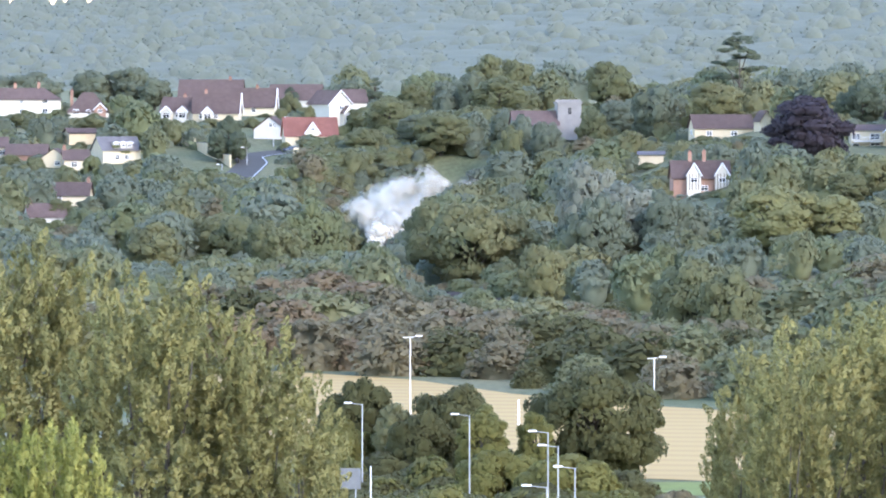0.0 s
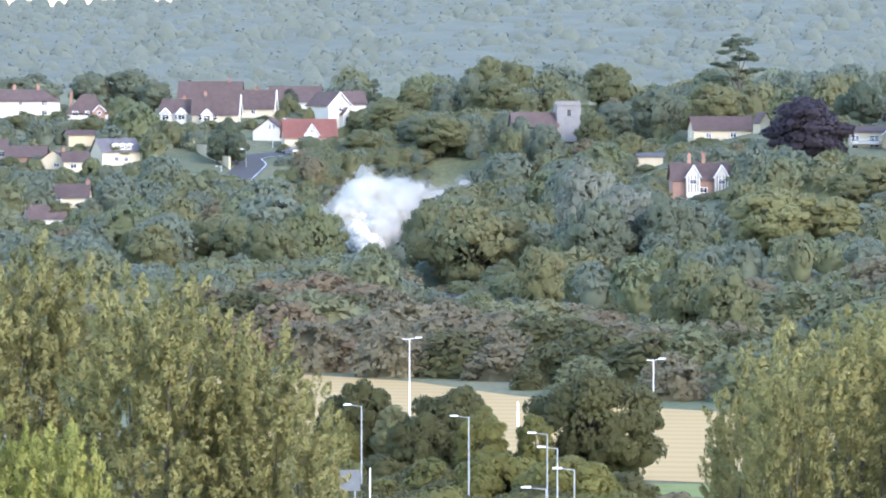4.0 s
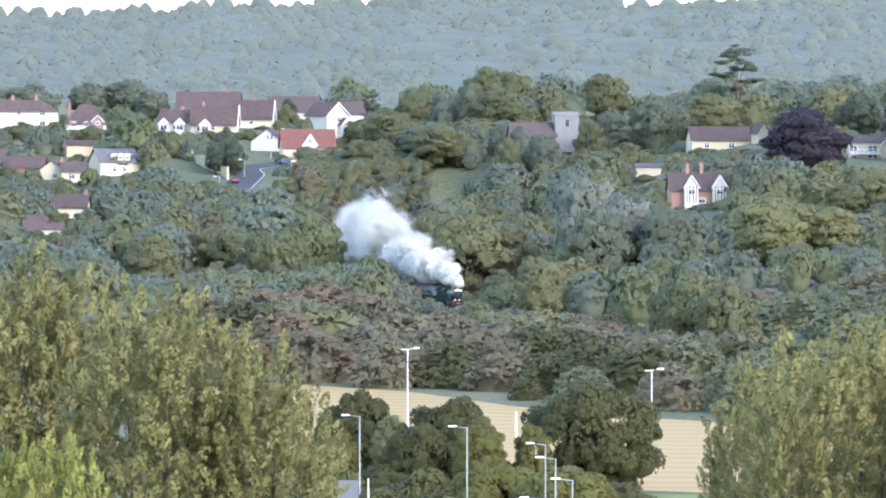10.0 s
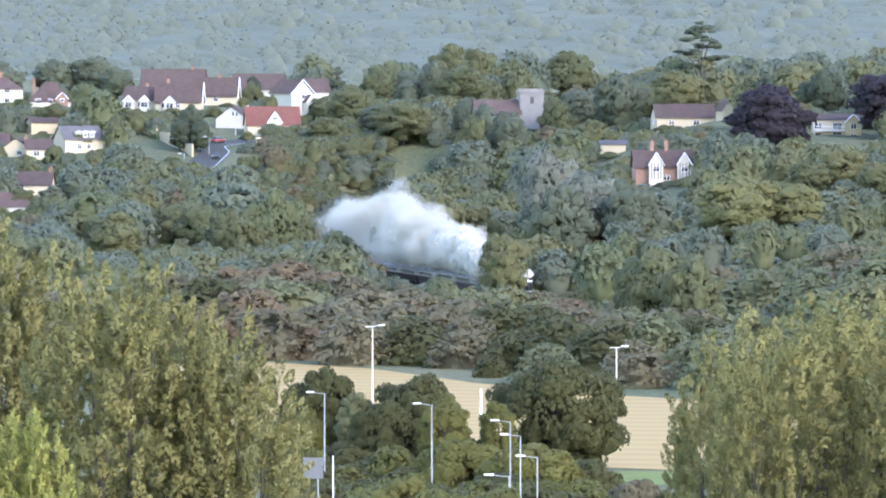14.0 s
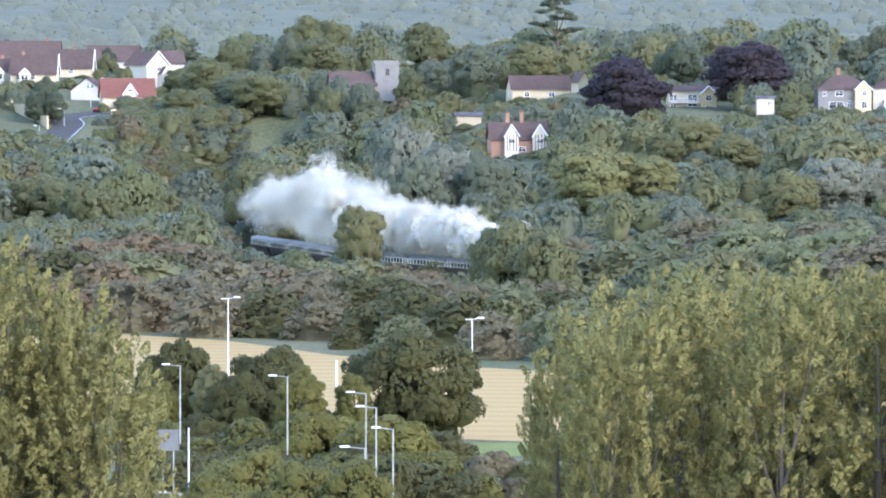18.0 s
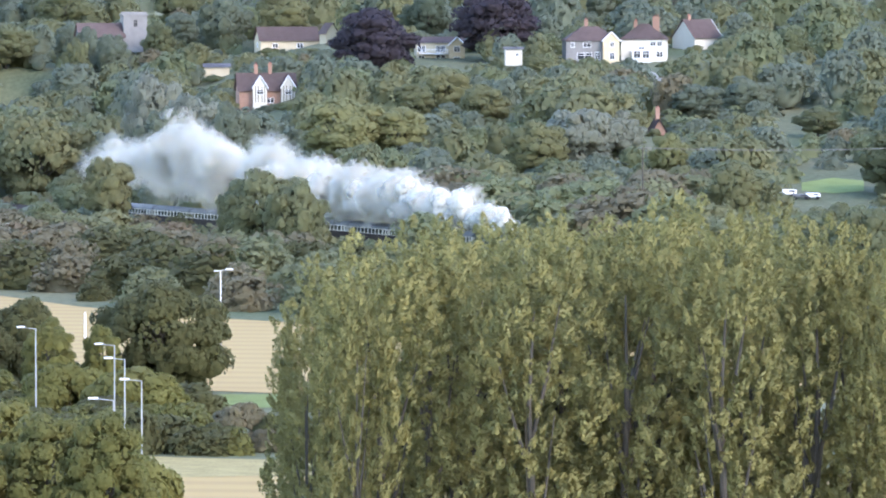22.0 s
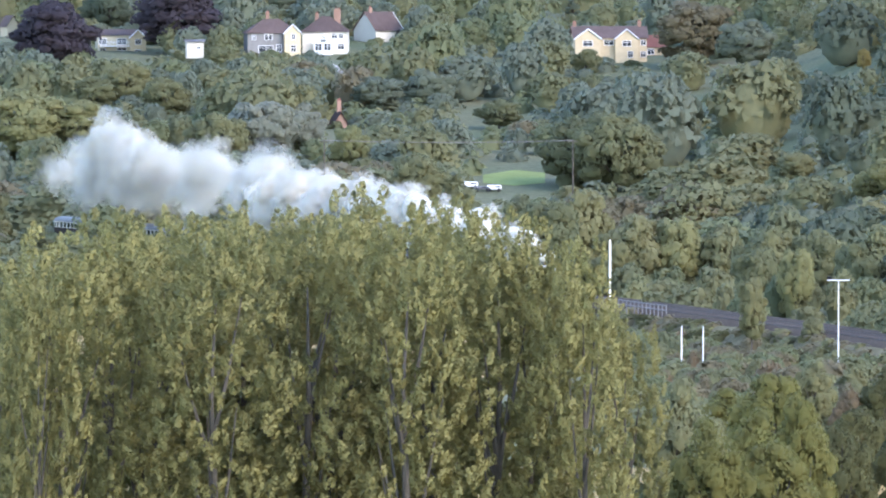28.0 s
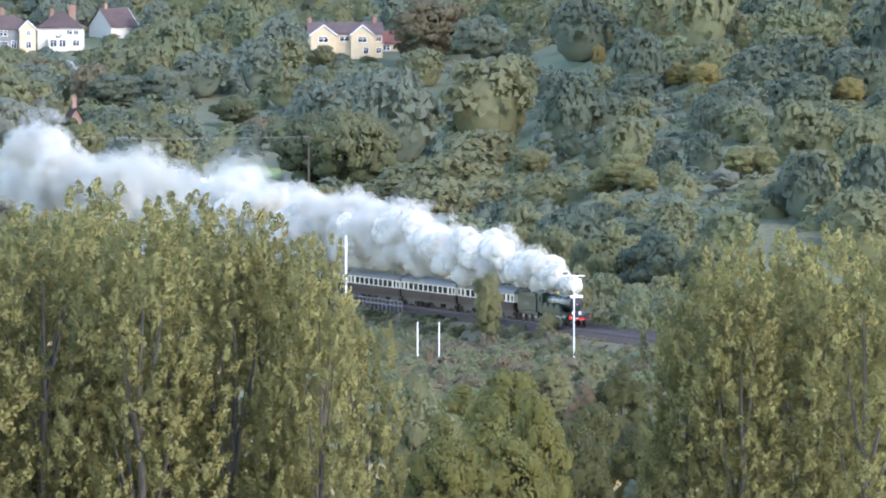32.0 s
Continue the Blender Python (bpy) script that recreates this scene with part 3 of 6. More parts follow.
def tree(key, leaf, u, top, width, d, variant=None, foot=None):
    """A tree whose top shows at u, top, its crown width arc units wide, d metres off."""
    p = spot(u, d)
    z = float(ground_z(p.x, p.y)) if foot is None else foot
    w0, h0 = SIZES[key]
    h = max(1.5, height_at(top, d) - z)
    w = width * d / F
    if key == "near_bush" and h > 0.9 * w:
        key = "near_round"
        w0, h0 = SIZES[key]
    if key == "near_round" and h > 1.15 * w:
        key = "near_tall"
        w0, h0 = SIZES[key]
    moved = 0
    while d > 900 and key in ("round", "broad") and h < 0.72 * w and moved < 7:
        moved += 1
        d -= 8
        p = spot(u, d)
        z, w = float(ground_z(p.x, p.y)), width * d / F
        h = height_at(top, d) - z
    if key in ("near_round", "near_bush") and h < 0.62 * w:
        key, w = "near_bush", min(w, h / 0.5)
        w0, h0 = SIZES[key]
    if key in ("round", "broad"):
        w = min(w, h / 0.62)
    i = tree_rng.randrange(len(CROWNS[key])) if variant is None else variant
    turn = tree_rng.uniform(0, 360)
    ob = new(NAMES[key])
    ob.matrix_basis = pose(p.x, p.y, z - (0.35 if "bush" in key else 0.0), 0, 0, turn)
    sc = Matrix.Diagonal((w / w0, w / w0, h / h0, 1))
    for name, me in (("trunk", trunk_mesh(key, i)), ("crown", crown_data(key, i, leaf))):
        o = new(name, me)
        o.parent = ob
        o.matrix_basis = sc
    tagged(ob, PLACES[key].format(WORDS[leaf]), "bush" if "bush" in key else "tree", {"poplar": "row of poplars"}.get(key, ""))
    if d > 860:
        MARKS.append((u, width / 2, top + min(0.5 * width, 0.5 * h / d * F), d))
    return ob


# the great tree by the camera's hill, in several stems, and the shrub before it
for u, top, width, leaf in ((-60, 412, 230, "poplar"), (70, 402, 210, "poplar"), (190, 432, 210, "poplar"), (300, 452, 220, "poplar"), (390, 492, 210, "poplar"), (470, 560, 190, "poplar"), (530, 650, 150, "poplar"), (20, 440, 240, "poplar"), (250, 500, 240, "poplar"), (420, 600, 220, "poplar")):
    tree("poplar", leaf, u, top, width * 1.45, 300 + 9 * math.sin(u))
for u, top, width in ((20, 712, 150), (95, 695, 170), (-60, 720, 150), (150, 770, 110)):
    tree("poplar", "poplar_light", u, top, width * 1.3, 215)

# the row of poplars
for u, top, width in ((1350, 590, 160), (1440, 545, 150), (1530, 528, 150), (1620, 520, 150), (1710, 530, 150), (1790, 508, 150), (1870, 502, 150), (1960, 485, 170), (2050, 500, 150), (2130, 505, 150),
                      (2210, 530, 160), (2275, 545, 120), (2365, 580, 110), (2440, 690, 90), (1310, 690, 130), (1400, 640, 130), (1580, 560, 160), (1760, 560, 170), (1920, 545, 170), (2090, 545, 170)):
    tree("poplar", "poplar", u, top, width * (1.95 if u > 1420 else 1.3), 320 + 12 * math.sin(u * 1.7))
for u, top, width in ((3060, 590, 150), (3150, 560, 150), (3230, 552, 170), (3330, 560, 170), (3010, 700, 120), (3420, 565, 180), (3110, 640, 150)):
    tree("poplar", "poplar", u, top, width * 1.6, 308 + 9 * math.sin(u))
for u, top, width in ((1485, 560, 190), (1660, 545, 200), (1835, 530, 200), (2010, 515, 200), (2170, 530, 190), (2320, 590, 130), (3190, 580, 190), (3370, 580, 190), (1390, 620, 150), (1750, 540, 200)):
    tree("poplar", "poplar", u, top, width * 1.9, 336 + 6 * math.sin(u))
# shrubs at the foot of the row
for key, leaf, u, top, width, d in (("near_round", "olive", 2530, 822, 230, 380), ("near_round", "hawthorn", 2660, 880, 190, 390), ("near_round", "hawthorn", 2750, 850, 140, 400), ("near_round", "hawthorn", 2590, 900, 200, 370), ("near_bush", "warm_oak", 2850, 885, 150, 540), ("near_bush", "hawthorn", 2700, 930, 200, 380),
                                    ("near_round", "warm_oak", 2820, 905, 150, 420), ("near_round", "hawthorn", 2700, 815, 190, 520), ("near_bush", "rust", 2840, 848, 90, 560),
                                    ("near_round", "warm_oak", 2900, 812, 120, 560), ("near_bush", "warm_oak", 2940, 920, 160, 520), ("near_round", "hawthorn", 2620, 850, 140, 560),
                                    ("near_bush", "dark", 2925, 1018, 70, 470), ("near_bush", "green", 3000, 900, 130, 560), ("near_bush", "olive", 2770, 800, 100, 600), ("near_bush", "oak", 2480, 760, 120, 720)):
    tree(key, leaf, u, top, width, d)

tree("round", "olive", 2662, 652, 64, 716, foot=3.0)

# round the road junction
for key, leaf, u, top, width, d in (("near_round", "warm_oak", 1055, 645, 270, 690), ("near_round", "warm_oak", 805, 676, 190, 682), ("near_round", "warm_oak", 640, 664, 170, 692), ("near_round", "olive", 700, 705, 90, 684),
                                    ("near_round", "hawthorn", 855, 712, 110, 668), ("near_round", "warm_oak", 750, 722, 150, 676), ("near_round", "warm_oak", 690, 785, 240, 674), ("near_round", "hawthorn", 600, 745, 150, 686), ("near_round", "warm_oak", 760, 800, 260, 668),
                                    ("near_round", "hawthorn", 948, 722, 80, 672), ("near_round", "hawthorn", 890, 776, 230, 648), ("near_round", "hawthorn", 1010, 785, 250, 640), ("near_round", "warm_oak", 1100, 820, 200, 645), ("near_round", "warm_oak", 950, 840, 260, 632),
                                    ("near_bush", "warm_oak", 640, 850, 260, 640), ("near_bush", "warm_oak", 800, 868, 280, 630), ("near_bush", "hawthorn", 1050, 872, 240, 622),
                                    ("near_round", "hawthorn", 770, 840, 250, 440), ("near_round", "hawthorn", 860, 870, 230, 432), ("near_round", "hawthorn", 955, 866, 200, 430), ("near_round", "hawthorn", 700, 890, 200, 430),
                                    ("near_bush", "brown", 1190, 850, 150, 610), ("near_bush", "warm_oak", 1270, 868, 140, 608), ("near_bush", "warm_oak", 1150, 890, 200, 604), ("near_bush", "brown", 1300, 900, 160, 606),
                                    ("near_bush", "brown", 1240, 905, 200, 605), ("near_bush", "hawthorn", 1010, 925, 240, 500), ("near_bush", "warm_oak", 1400, 900, 200, 606), ("near_bush", "olive", 620, 925, 160, 500), ("near_bush", "warm_oak", 740, 930, 240, 490), ("near_bush", "warm_oak", 880, 935, 240, 505)):
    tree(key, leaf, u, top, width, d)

# marked trees of the bank, the valley and the village
for key, leaf, u, top, width, d in (
        ("broad", "green", 550, 352, 150, 1350), ("broad", "oak", 485, 385, 120, 1300), ("broad", "oak", 430, 380, 130, 1330), ("broad", "olive", 840, 350, 230, 1345), ("broad", "oak", 900, 385, 150, 1330),
        ("round", "olive", 960, 425, 110, 1110), ("broad", "oak", 770, 345, 130, 1400), ("round", "olive", 270, 390, 120, 1290), ("round", "olive", 400, 368, 140, 1360),
        ("broad", "silver", 1040, 275, 130, 1290), ("broad", "silver", 1110, 315, 150, 1250), ("broad", "blue", 1060, 340, 150, 1240), ("broad", "blue", 1180, 335, 120, 1240),
        ("round", "lime", 1370, 318, 180, 1230), ("round", "lime", 1470, 340, 130, 1225), ("broad", "oak", 1240, 448, 190, 1000), ("broad", "oak", 1290, 470, 130, 990), ("round", "oak", 1190, 470, 90, 1005)):
    tree(key, leaf, u, top, width, d)
for key, leaf, u, top, width, d in (
        ("round", "oak", 862, 94, 92, 1720), ("round", "oak", 912, 100, 80, 1725), ("round", "blue", 836, 118, 60, 1715), ("round", "oak", 885, 130, 120, 1700), ("round", "oak", 1078, 104, 104, 1690), ("broad", "blue", 1165, 145, 110, 1600),
        ("spire", "dark", 665, 135, 50, 1720), ("round", "oak", 730, 145, 60, 1720), ("round", "oak", 690, 165, 110, 1700), ("cedar", "dark", 1308, 60, 108, 1640), ("round", "olive", 1270, 140, 120, 1580),
        ("round", "copper", 1428, 165, 175, 1375), ("round", "copper", 1645, 136, 170, 1425), ("round", "olive", 1558, 272, 110, 1290), ("round", "olive", 1622, 300, 110, 1280), ("round", "oak", 1500, 300, 90, 1300), ("round", "dark", 1525, 138, 85, 1490), ("round", "dark", 1500, 160, 70, 1500),
        ("round", "blue", 1830, 140, 60, 1640), ("poplar", "blue", 1880, 108, 55, 1640), ("poplar", "blue", 1930, 102, 60, 1640), ("poplar", "blue", 1960, 112, 50, 1640),
        ("round", "dark", 405, 200, 66, 1612), ("round", "dark", 385, 226, 50, 1606), ("round", "dark", 422, 232, 46, 1604), ("spire", "dark", 515, 150, 45, 1760), ("round", "green", 205, 250, 60, 1660),
        ("round", "blue", 165, 118, 90, 1800), ("round", "blue", 230, 115, 90, 1800), ("round", "blue", 275, 135, 70, 1790), ("round", "blue", 60, 125, 120, 1850), ("round", "blue", 0, 130, 120, 1850),
        ("round", "brown", 2560, 165, 170, 1400), ("round", "oak", 2368, 254, 64, 1370), ("round", "dark", 2590, 185, 110, 1410), ("round", "blue", 2650, 200, 120, 1380), ("spire", "dark", 2345, 160, 40, 1560),
        ("broad", "silver", 1790, 345, 160, 1230), ("broad", "silver", 1860, 350, 110, 1240), ("broad", "olive", 1720, 365, 130, 1220), ("round", "lime", 1950, 385, 80, 1150),
        ("round", "blue", 2000, 300, 150, 1330), ("broad", "blue", 2090, 290, 190, 1350), ("round", "oak", 2215, 340, 110, 1300), ("broad", "oak", 2360, 370, 170, 1130), ("broad", "oak", 2420, 360, 190, 1120),
        ("round", "olive", 2070, 430, 110, 1060), ("round", "oak", 2260, 505, 130, 900), ("round", "olive", 2360, 500, 130, 890), ("round", "oak", 2300, 520, 140, 880), ("round", "olive", 2450, 545, 160, 850),
        ("round", "lime", 2530, 550, 130, 850), ("round", "olive", 2610, 560, 130, 850), ("broad", "olive", 2690, 565, 150, 830), ("round", "oak", 2780, 560, 130, 830), ("broad", "oak", 2880, 565, 170, 810),
        ("round", "lime", 2740, 605, 80, 790), ("round", "dark", 2960, 580, 150, 800), ("broad", "oak", 3060, 590, 160, 790), ("round", "oak", 2670, 600, 110, 800)):
    tree(key, leaf, u, top, width, d)
# turning trees on the steep wood
for leaf, u, top, width in (("lime", 2862, 468, 70), ("lime", 2905, 446, 90), ("lime", 2940, 470, 60), ("yellow", 3000, 284, 60), ("yellow", 3045, 280, 66), ("yellow", 2858, 250, 30), ("lime", 3110, 432, 80), ("lime", 3150, 436, 60), ("yellow", 3300, 306, 70), ("silver", 3080, 470, 60), ("olive", 2740, 432, 80)):
    tree("round", leaf, u, top, width, land(u, top + 50))
for key, leaf, u, top, width, d in (("round", "blue", 925, 198, 80, 1575), ("round", "blue", 968, 214, 70, 1565), ("round", "oak", 905, 215, 60, 1560), ("round", "oak", 1050, 190, 70, 1590), ("round", "blue", 1090, 175, 90, 1620), ("round", "blue", 890, 190, 60, 1620), ("round", "oak", 780, 190, 120, 1660), ("round", "blue", 740, 200, 90, 1640), ("round", "oak", 640, 225, 70, 1660)):
    tree(key, leaf, u, top, width, d)


# ---- the woods: many trees that nobody could count ----
def wood(name, rng, rows, leaf, leaves, size, label, lobes=9, dome=False, spread=0.42, body=0.84, flat=0.6):
    """One mesh of many small crowns: rows of x, y, z of the foot, width, height. dome: leafy down to the ground."""
    vs, ts, ns, n0 = [], [], [], 0
    protos = []
    for k in range(8):
        L = []
        for i in range(lobes):
            a, q = i * 2.4 + rng.random(), 0.68 + 0.22 * rng.random()
            r = (0.12 + 0.09 * rng.random()) * (1.35 if lobes < 9 else 1)
            if dome:
                z = ((i + rng.random()) / lobes) ** 1.15
                rr, z = math.sqrt(max(0.02, 1 - z ** 2.4)) * q, 0.06 + z * 0.78 * q
            else:
                z = -0.45 + 1.45 * (i + rng.random()) / lobes
                rr, z = math.sqrt(max(0.02, 1 - z * z)) * q, 0.46 + z * 0.38 * q
            L.append((math.cos(a) * 0.38 * rr, math.sin(a) * 0.38 * rr, z, r, r * 0.85))
        mid = (0, 0, 0.1 if dome else 0.36)
        v, f, g = lobe_cloud(rng, L, leaves, size, 1.0, spread, False, mid)
        if lobes > 8:
            sv, sf, sg = lobe_cloud(rng, [(0, 0, 0.05 if dome else 0.42, 0.35, 0.72 if dome else 0.40)], 150, size * 1.1, 1.0, spread, False)
            v, f, g = np.concatenate([v, sv]), np.concatenate([f, sf + len(v)]), np.concatenate([g, sg])
        iv, jf = lump_ball(rng, 2, 0.25)
        cv = iv * (np.array([0.36, 0.36, 0.74]) if dome else np.array([0.38, 0.38, 0.44])) * body
        if not dome:
            cv[:, 2] += 0.40
        protos.append((np.concatenate([v, cv]), np.concatenate([f, jf + len(v)]), unit(np.concatenate([g, unit(cv - np.array(mid)) * 0.4 + ball_normals(cv, jf) * 0.6]) + np.array([0, 0, flat]))))
    for x, y, z, w, h in rows:
        v, t, g = protos[rng.integers(8)]
        a = rng.random() * 6.28
        c, s = math.cos(a), math.sin(a)
        vs.append(np.stack([(v[:, 0] * c - v[:, 1] * s) * w + x, (v[:, 0] * s + v[:, 1] * c) * w + y, v[:, 2] * h + z], 1))
        ns.append(np.stack([g[:, 0] * c - g[:, 1] * s, g[:, 0] * s + g[:, 1] * c, g[:, 2]], 1))
        ts.append(t + n0); n0 += len(v)
    ob = new(name, raw_mesh(name, np.concatenate(vs), np.concatenate(ts), LEAF[leaf], normals=np.concatenate(ns)))
    return tagged(ob, label, "wood", kind="stuff")


# stretches that stay open: u from, u to, d from, d to
OPEN = [(412, 492, 1560, 1680), (2185, 2300, 1126, 1168), (1900, 2035, 1345, 1430)]
# where the train shows between the bushes: u from, u to, lowest v that may be covered
SIGHT = [(770, 830, 487), (830, 900, 498), (1030, 1160, 520), (1390, 1430, 552), (2430, 2900, 742), (2095, 2300, 500), (412, 480, 300)]
HOUSES = []


def a_far(u, d):
    return (2100 < u < 2380 and d < 1150) or (u < 500 and d < 1600)


def may_grow(u, d, w, h):
    p = spot(u, d)
    if line_gap(p.x, p.y) < 4.2 + w * 0.32:
        return False
    for a, b, n, f in OPEN:
        if a < u < b and n < d < f:
            return False
    top = HORIZON + (EYE_Z - float(ground_z(p.x, p.y)) - h) / d * F
    half = w * 0.5 / d * F
    if d < rail_d(u) or a_far(u, d):
        for a, b, v in SIGHT:
            if a - half < u < b + half and top < v:
                return False
    for mu, mh, mv, md in MARKS:
        if d < md + 3 and abs(u - mu) < mh + half * 0.6 and top < mv:
            return False
    for hu0, hu1, hv0, hv1, hd in HOUSES:
        if hu0 - half * 0.7 < u < hu1 + half * 0.7 and (abs(d - hd) < 9 + w * 0.5 or (d < hd and top < hv1 - 0.3 * (hv1 - hv0))):
            return False
    return True


def grow_woods():
    rng = np.random.default_rng(3)
    sets = {k: [] for k in ("oak", "green", "olive", "blue", "rust", "brown", "lime", "yellow", "warm_oak", "dark")}
    low_sets = {k: [] for k in sets}
    # valley and hillside
    d = 815.0
    while d < 1800:
        w = 13.0 if d < 1110 else 15.0
        step = (0.66 if d > 1110 else 0.62) * w / d * F
        u = -160 + rng.random() * step
        while u < 3560:
            ww, uu, dd = w * (0.65 + 0.8 * rng.random()), u + rng.normal() * step * 0.3, d + rng.normal() * 7
            right = uu > 2700 and d > 860
            if uu > 2300 and d < 868:
                u += step
                continue
            bank = d < 1110 and not right
            ww *= 0.72 if right else 1.0
            if bank:
                h = height_at(np.interp(dd, (850, 940, 1010, 1110), (600, 545, 500, 470)) + rng.normal() * 20, dd) - 1.0
                h = min(max(h, 4.0), 12.0)
                ww = h * rng.uniform(1.2, 1.9)
            else:
                h = ww * (0.7 + 0.3 * rng.random()) * (1.45 if rng.random() < 0.28 else 1.0)
            if d > 1360 and not right:
                ww *= 0.7
                h = ww * (0.8 + 0.35 * rng.random())
            keep = 1.0
            if d > 1720 and not right:
                keep = 0.5
            fits = False
            if rng.random() < keep and dd > np.interp(uu, (380, 560, 730, 900, 1050, 1310, 2250), (966, 951, 931, 891, 866, 844, 806)) + ww * 0.3:
                for k in (1.0, 0.72, 0.5, 0.34):
                    if may_grow(uu, dd, ww * k, h * k):
                        ww, h, fits = ww * k, h * k, True
                        break
            if fits:
                p = spot(uu, dd)
                n1 = noise.noise(Vector((p.x * 0.02, p.y * 0.02, 0)))
                q = rng.random() + n1 * 0.5
                if 925 < d < 1110 and uu < 1180:
                    leaf = "rust" if q < 0.28 else "brown" if q < 0.68 else "olive" if q < 0.92 else "warm_oak"
                elif d < 975 and uu < 2500:
                    leaf = "oak" if q < 0.45 else "warm_oak" if q < 0.75 else "brown" if q < 0.95 else "olive"
                elif bank:
                    leaf = "green" if q < 0.28 else "oak" if q < 0.5 else "olive" if q < 0.82 else "brown" if q < 1.05 else "lime"
                elif right:
                    leaf = "dark" if q < 0.5 else "oak" if q < 0.92 else "green" if q < 1.1 else "olive" if q < 1.28 else "yellow"
                else:
                    leaf = "blue" if q < 0.45 else "oak" if q < 0.68 else "green" if q < 0.85 else "olive" if q < 1.1 else "brown"
                (low_sets if bank else sets)[leaf].append((p.x, p.y, float(ground_z(p.x, p.y)) - 0.4, ww, h))
            u += step * (0.8 + 0.4 * rng.random())
        d += 24 if d < 1110 else 20
    # low scrub beside the line in its cutting
    for i in range(500):
        s = rng.uniform(run(-4), run(10))
        c = line_at(s)
        x, y = c.x + rng.choice([-1, 1]) * rng.uniform(6.5, 24), c.y + rng.normal() * 3
        if line_gap(x, y) > 6:
            sets[("green", "brown", "olive", "blue")[int(rng.integers(4))]].append((x, y, float(ground_z(x, y)) - 0.4, rng.uniform(4, 7), rng.uniform(2.5, 5)))
    # undergrowth below the taller trees
    low = {k: [] for k in ("oak", "green", "blue", "olive")}
    for i in range(3800):
        uu, dd = rng.uniform(-140, 3540), rng.uniform(900, 1720)
        ww, h = rng.uniform(5, 8.5), rng.uniform(3, 5.5)
        if (dd > 1000 or uu > 2700) and may_grow(uu, dd, ww, h):
            p = spot(uu, dd)
            q = rng.random()
            low["blue" if q < 0.4 else "oak" if q < 0.65 else "green" if q < 0.85 else "olive"].append((p.x, p.y, float(ground_z(p.x, p.y)) - 0.4, ww, h))
    for k, rows in low.items():
        wood("undergrowth", rng, rows, k, 18, 0.10, WORDS[k] + " of low undergrowth beneath the trees", 6, True)
    # tufts on the railway bank
    tufts = []
    for i in range(1700):
        s = rng.uniform(run(26.5), run(38))
        a, b = line_at(s - 1), line_at(s + 1)
        t = (b - a).normalized()
        off = rng.uniform(2.9, 21)
        x, y = a.x + t.y * off, a.y - t.x * off
        w = rng.uniform(1.4, 3.6)
        tufts.append((x, y, max(float(ground_z(x, y)), a.z - 0.95 - (off - 3.4) * 0.786) - 0.25, w, rng.uniform(0.6, 1.2) * (0.7 + off * 0.1)))
    for k, leaf in enumerate(("brown", "olive", "warm_oak")):
        wood("bank_scrub", rng, tufts[k::3], leaf, 22, 0.09, WORDS[leaf] + " of scrub on the railway bank", 6, True)
    # scrub on the sides of the cutting
    for i in range(420):
        uu, dd = rng.uniform(540, 760), rng.uniform(1555, 1640)
        p = spot(uu, dd)
        if line_gap(p.x, p.y) > 9:
            k = ("oak", "blue", "green", "olive")[int(rng.integers(4))]
            sets[k].append((p.x, p.y, float(ground_z(p.x, p.y)) - 0.8, rng.uniform(4, 7), rng.uniform(2.5, 5)))
    # garden shrubs round the houses
    for i in range(1300):
        uu, dd = rng.uniform(-100, 2560), rng.uniform(1390, 1800)
        ww, h = rng.uniform(3, 6.5), rng.uniform(1.8, 5)
        if may_grow(uu, dd, ww, h):
            p = spot(uu, dd)
            q = rng.random()
            sets["oak" if q < 0.35 else "green" if q < 0.7 else "blue" if q < 0.85 else "olive"].append((p.x, p.y, float(ground_z(p.x, p.y)) - 0.3, ww, h))
    # the bank below the railway bridge
    for i in range(900):
        uu, dd = rng.uniform(2430, 3250), rng.uniform(590, 760)
        ww, h = rng.uniform(1.5, 6.0), rng.uniform(0.5, 4.5)
        if may_grow(uu, dd, ww, h):
            p = spot(uu, dd)
            q = rng.random()
            sets["olive" if q < 0.3 else "green" if q < 0.55 else "oak" if q < 0.75 else "brown" if q < 0.9 else "rust"].append((p.x, p.y, float(ground_z(p.x, p.y)) - 0.3, ww, h))
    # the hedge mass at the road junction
    hedge = {"warm_oak": [], "hawthorn": []}
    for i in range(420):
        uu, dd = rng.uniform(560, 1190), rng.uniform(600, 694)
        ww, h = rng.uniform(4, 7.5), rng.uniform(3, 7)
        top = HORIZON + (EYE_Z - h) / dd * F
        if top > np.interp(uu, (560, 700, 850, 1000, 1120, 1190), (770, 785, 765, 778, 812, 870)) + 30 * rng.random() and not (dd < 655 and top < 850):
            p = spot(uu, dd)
            hedge["hawthorn" if rng.random() < 0.35 + 0.3 * (uu > 860) else "warm_oak"].append((p.x, p.y, float(ground_z(p.x, p.y)) - 0.3, ww, h))
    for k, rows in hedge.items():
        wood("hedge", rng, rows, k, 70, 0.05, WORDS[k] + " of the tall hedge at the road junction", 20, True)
    # behind the line, right of the bridge
    for i in range(260):
        uu = rng.uniform(2380, 3500)
        dd = rail_d(uu) + rng.uniform(9, 110)
        ww, h = rng.uniform(4, 8), rng.uniform(4.5, 8.5)
        if dd < 1000 and may_grow(uu, dd, ww, h):
            p = spot(uu, dd)
            q = rng.random()
            sets["olive" if q < 0.45 else "green" if q < 0.7 else "lime" if q < 0.85 else "oak"].append((p.x, p.y, float(ground_z(p.x, p.y)) - 0.3, ww, h))
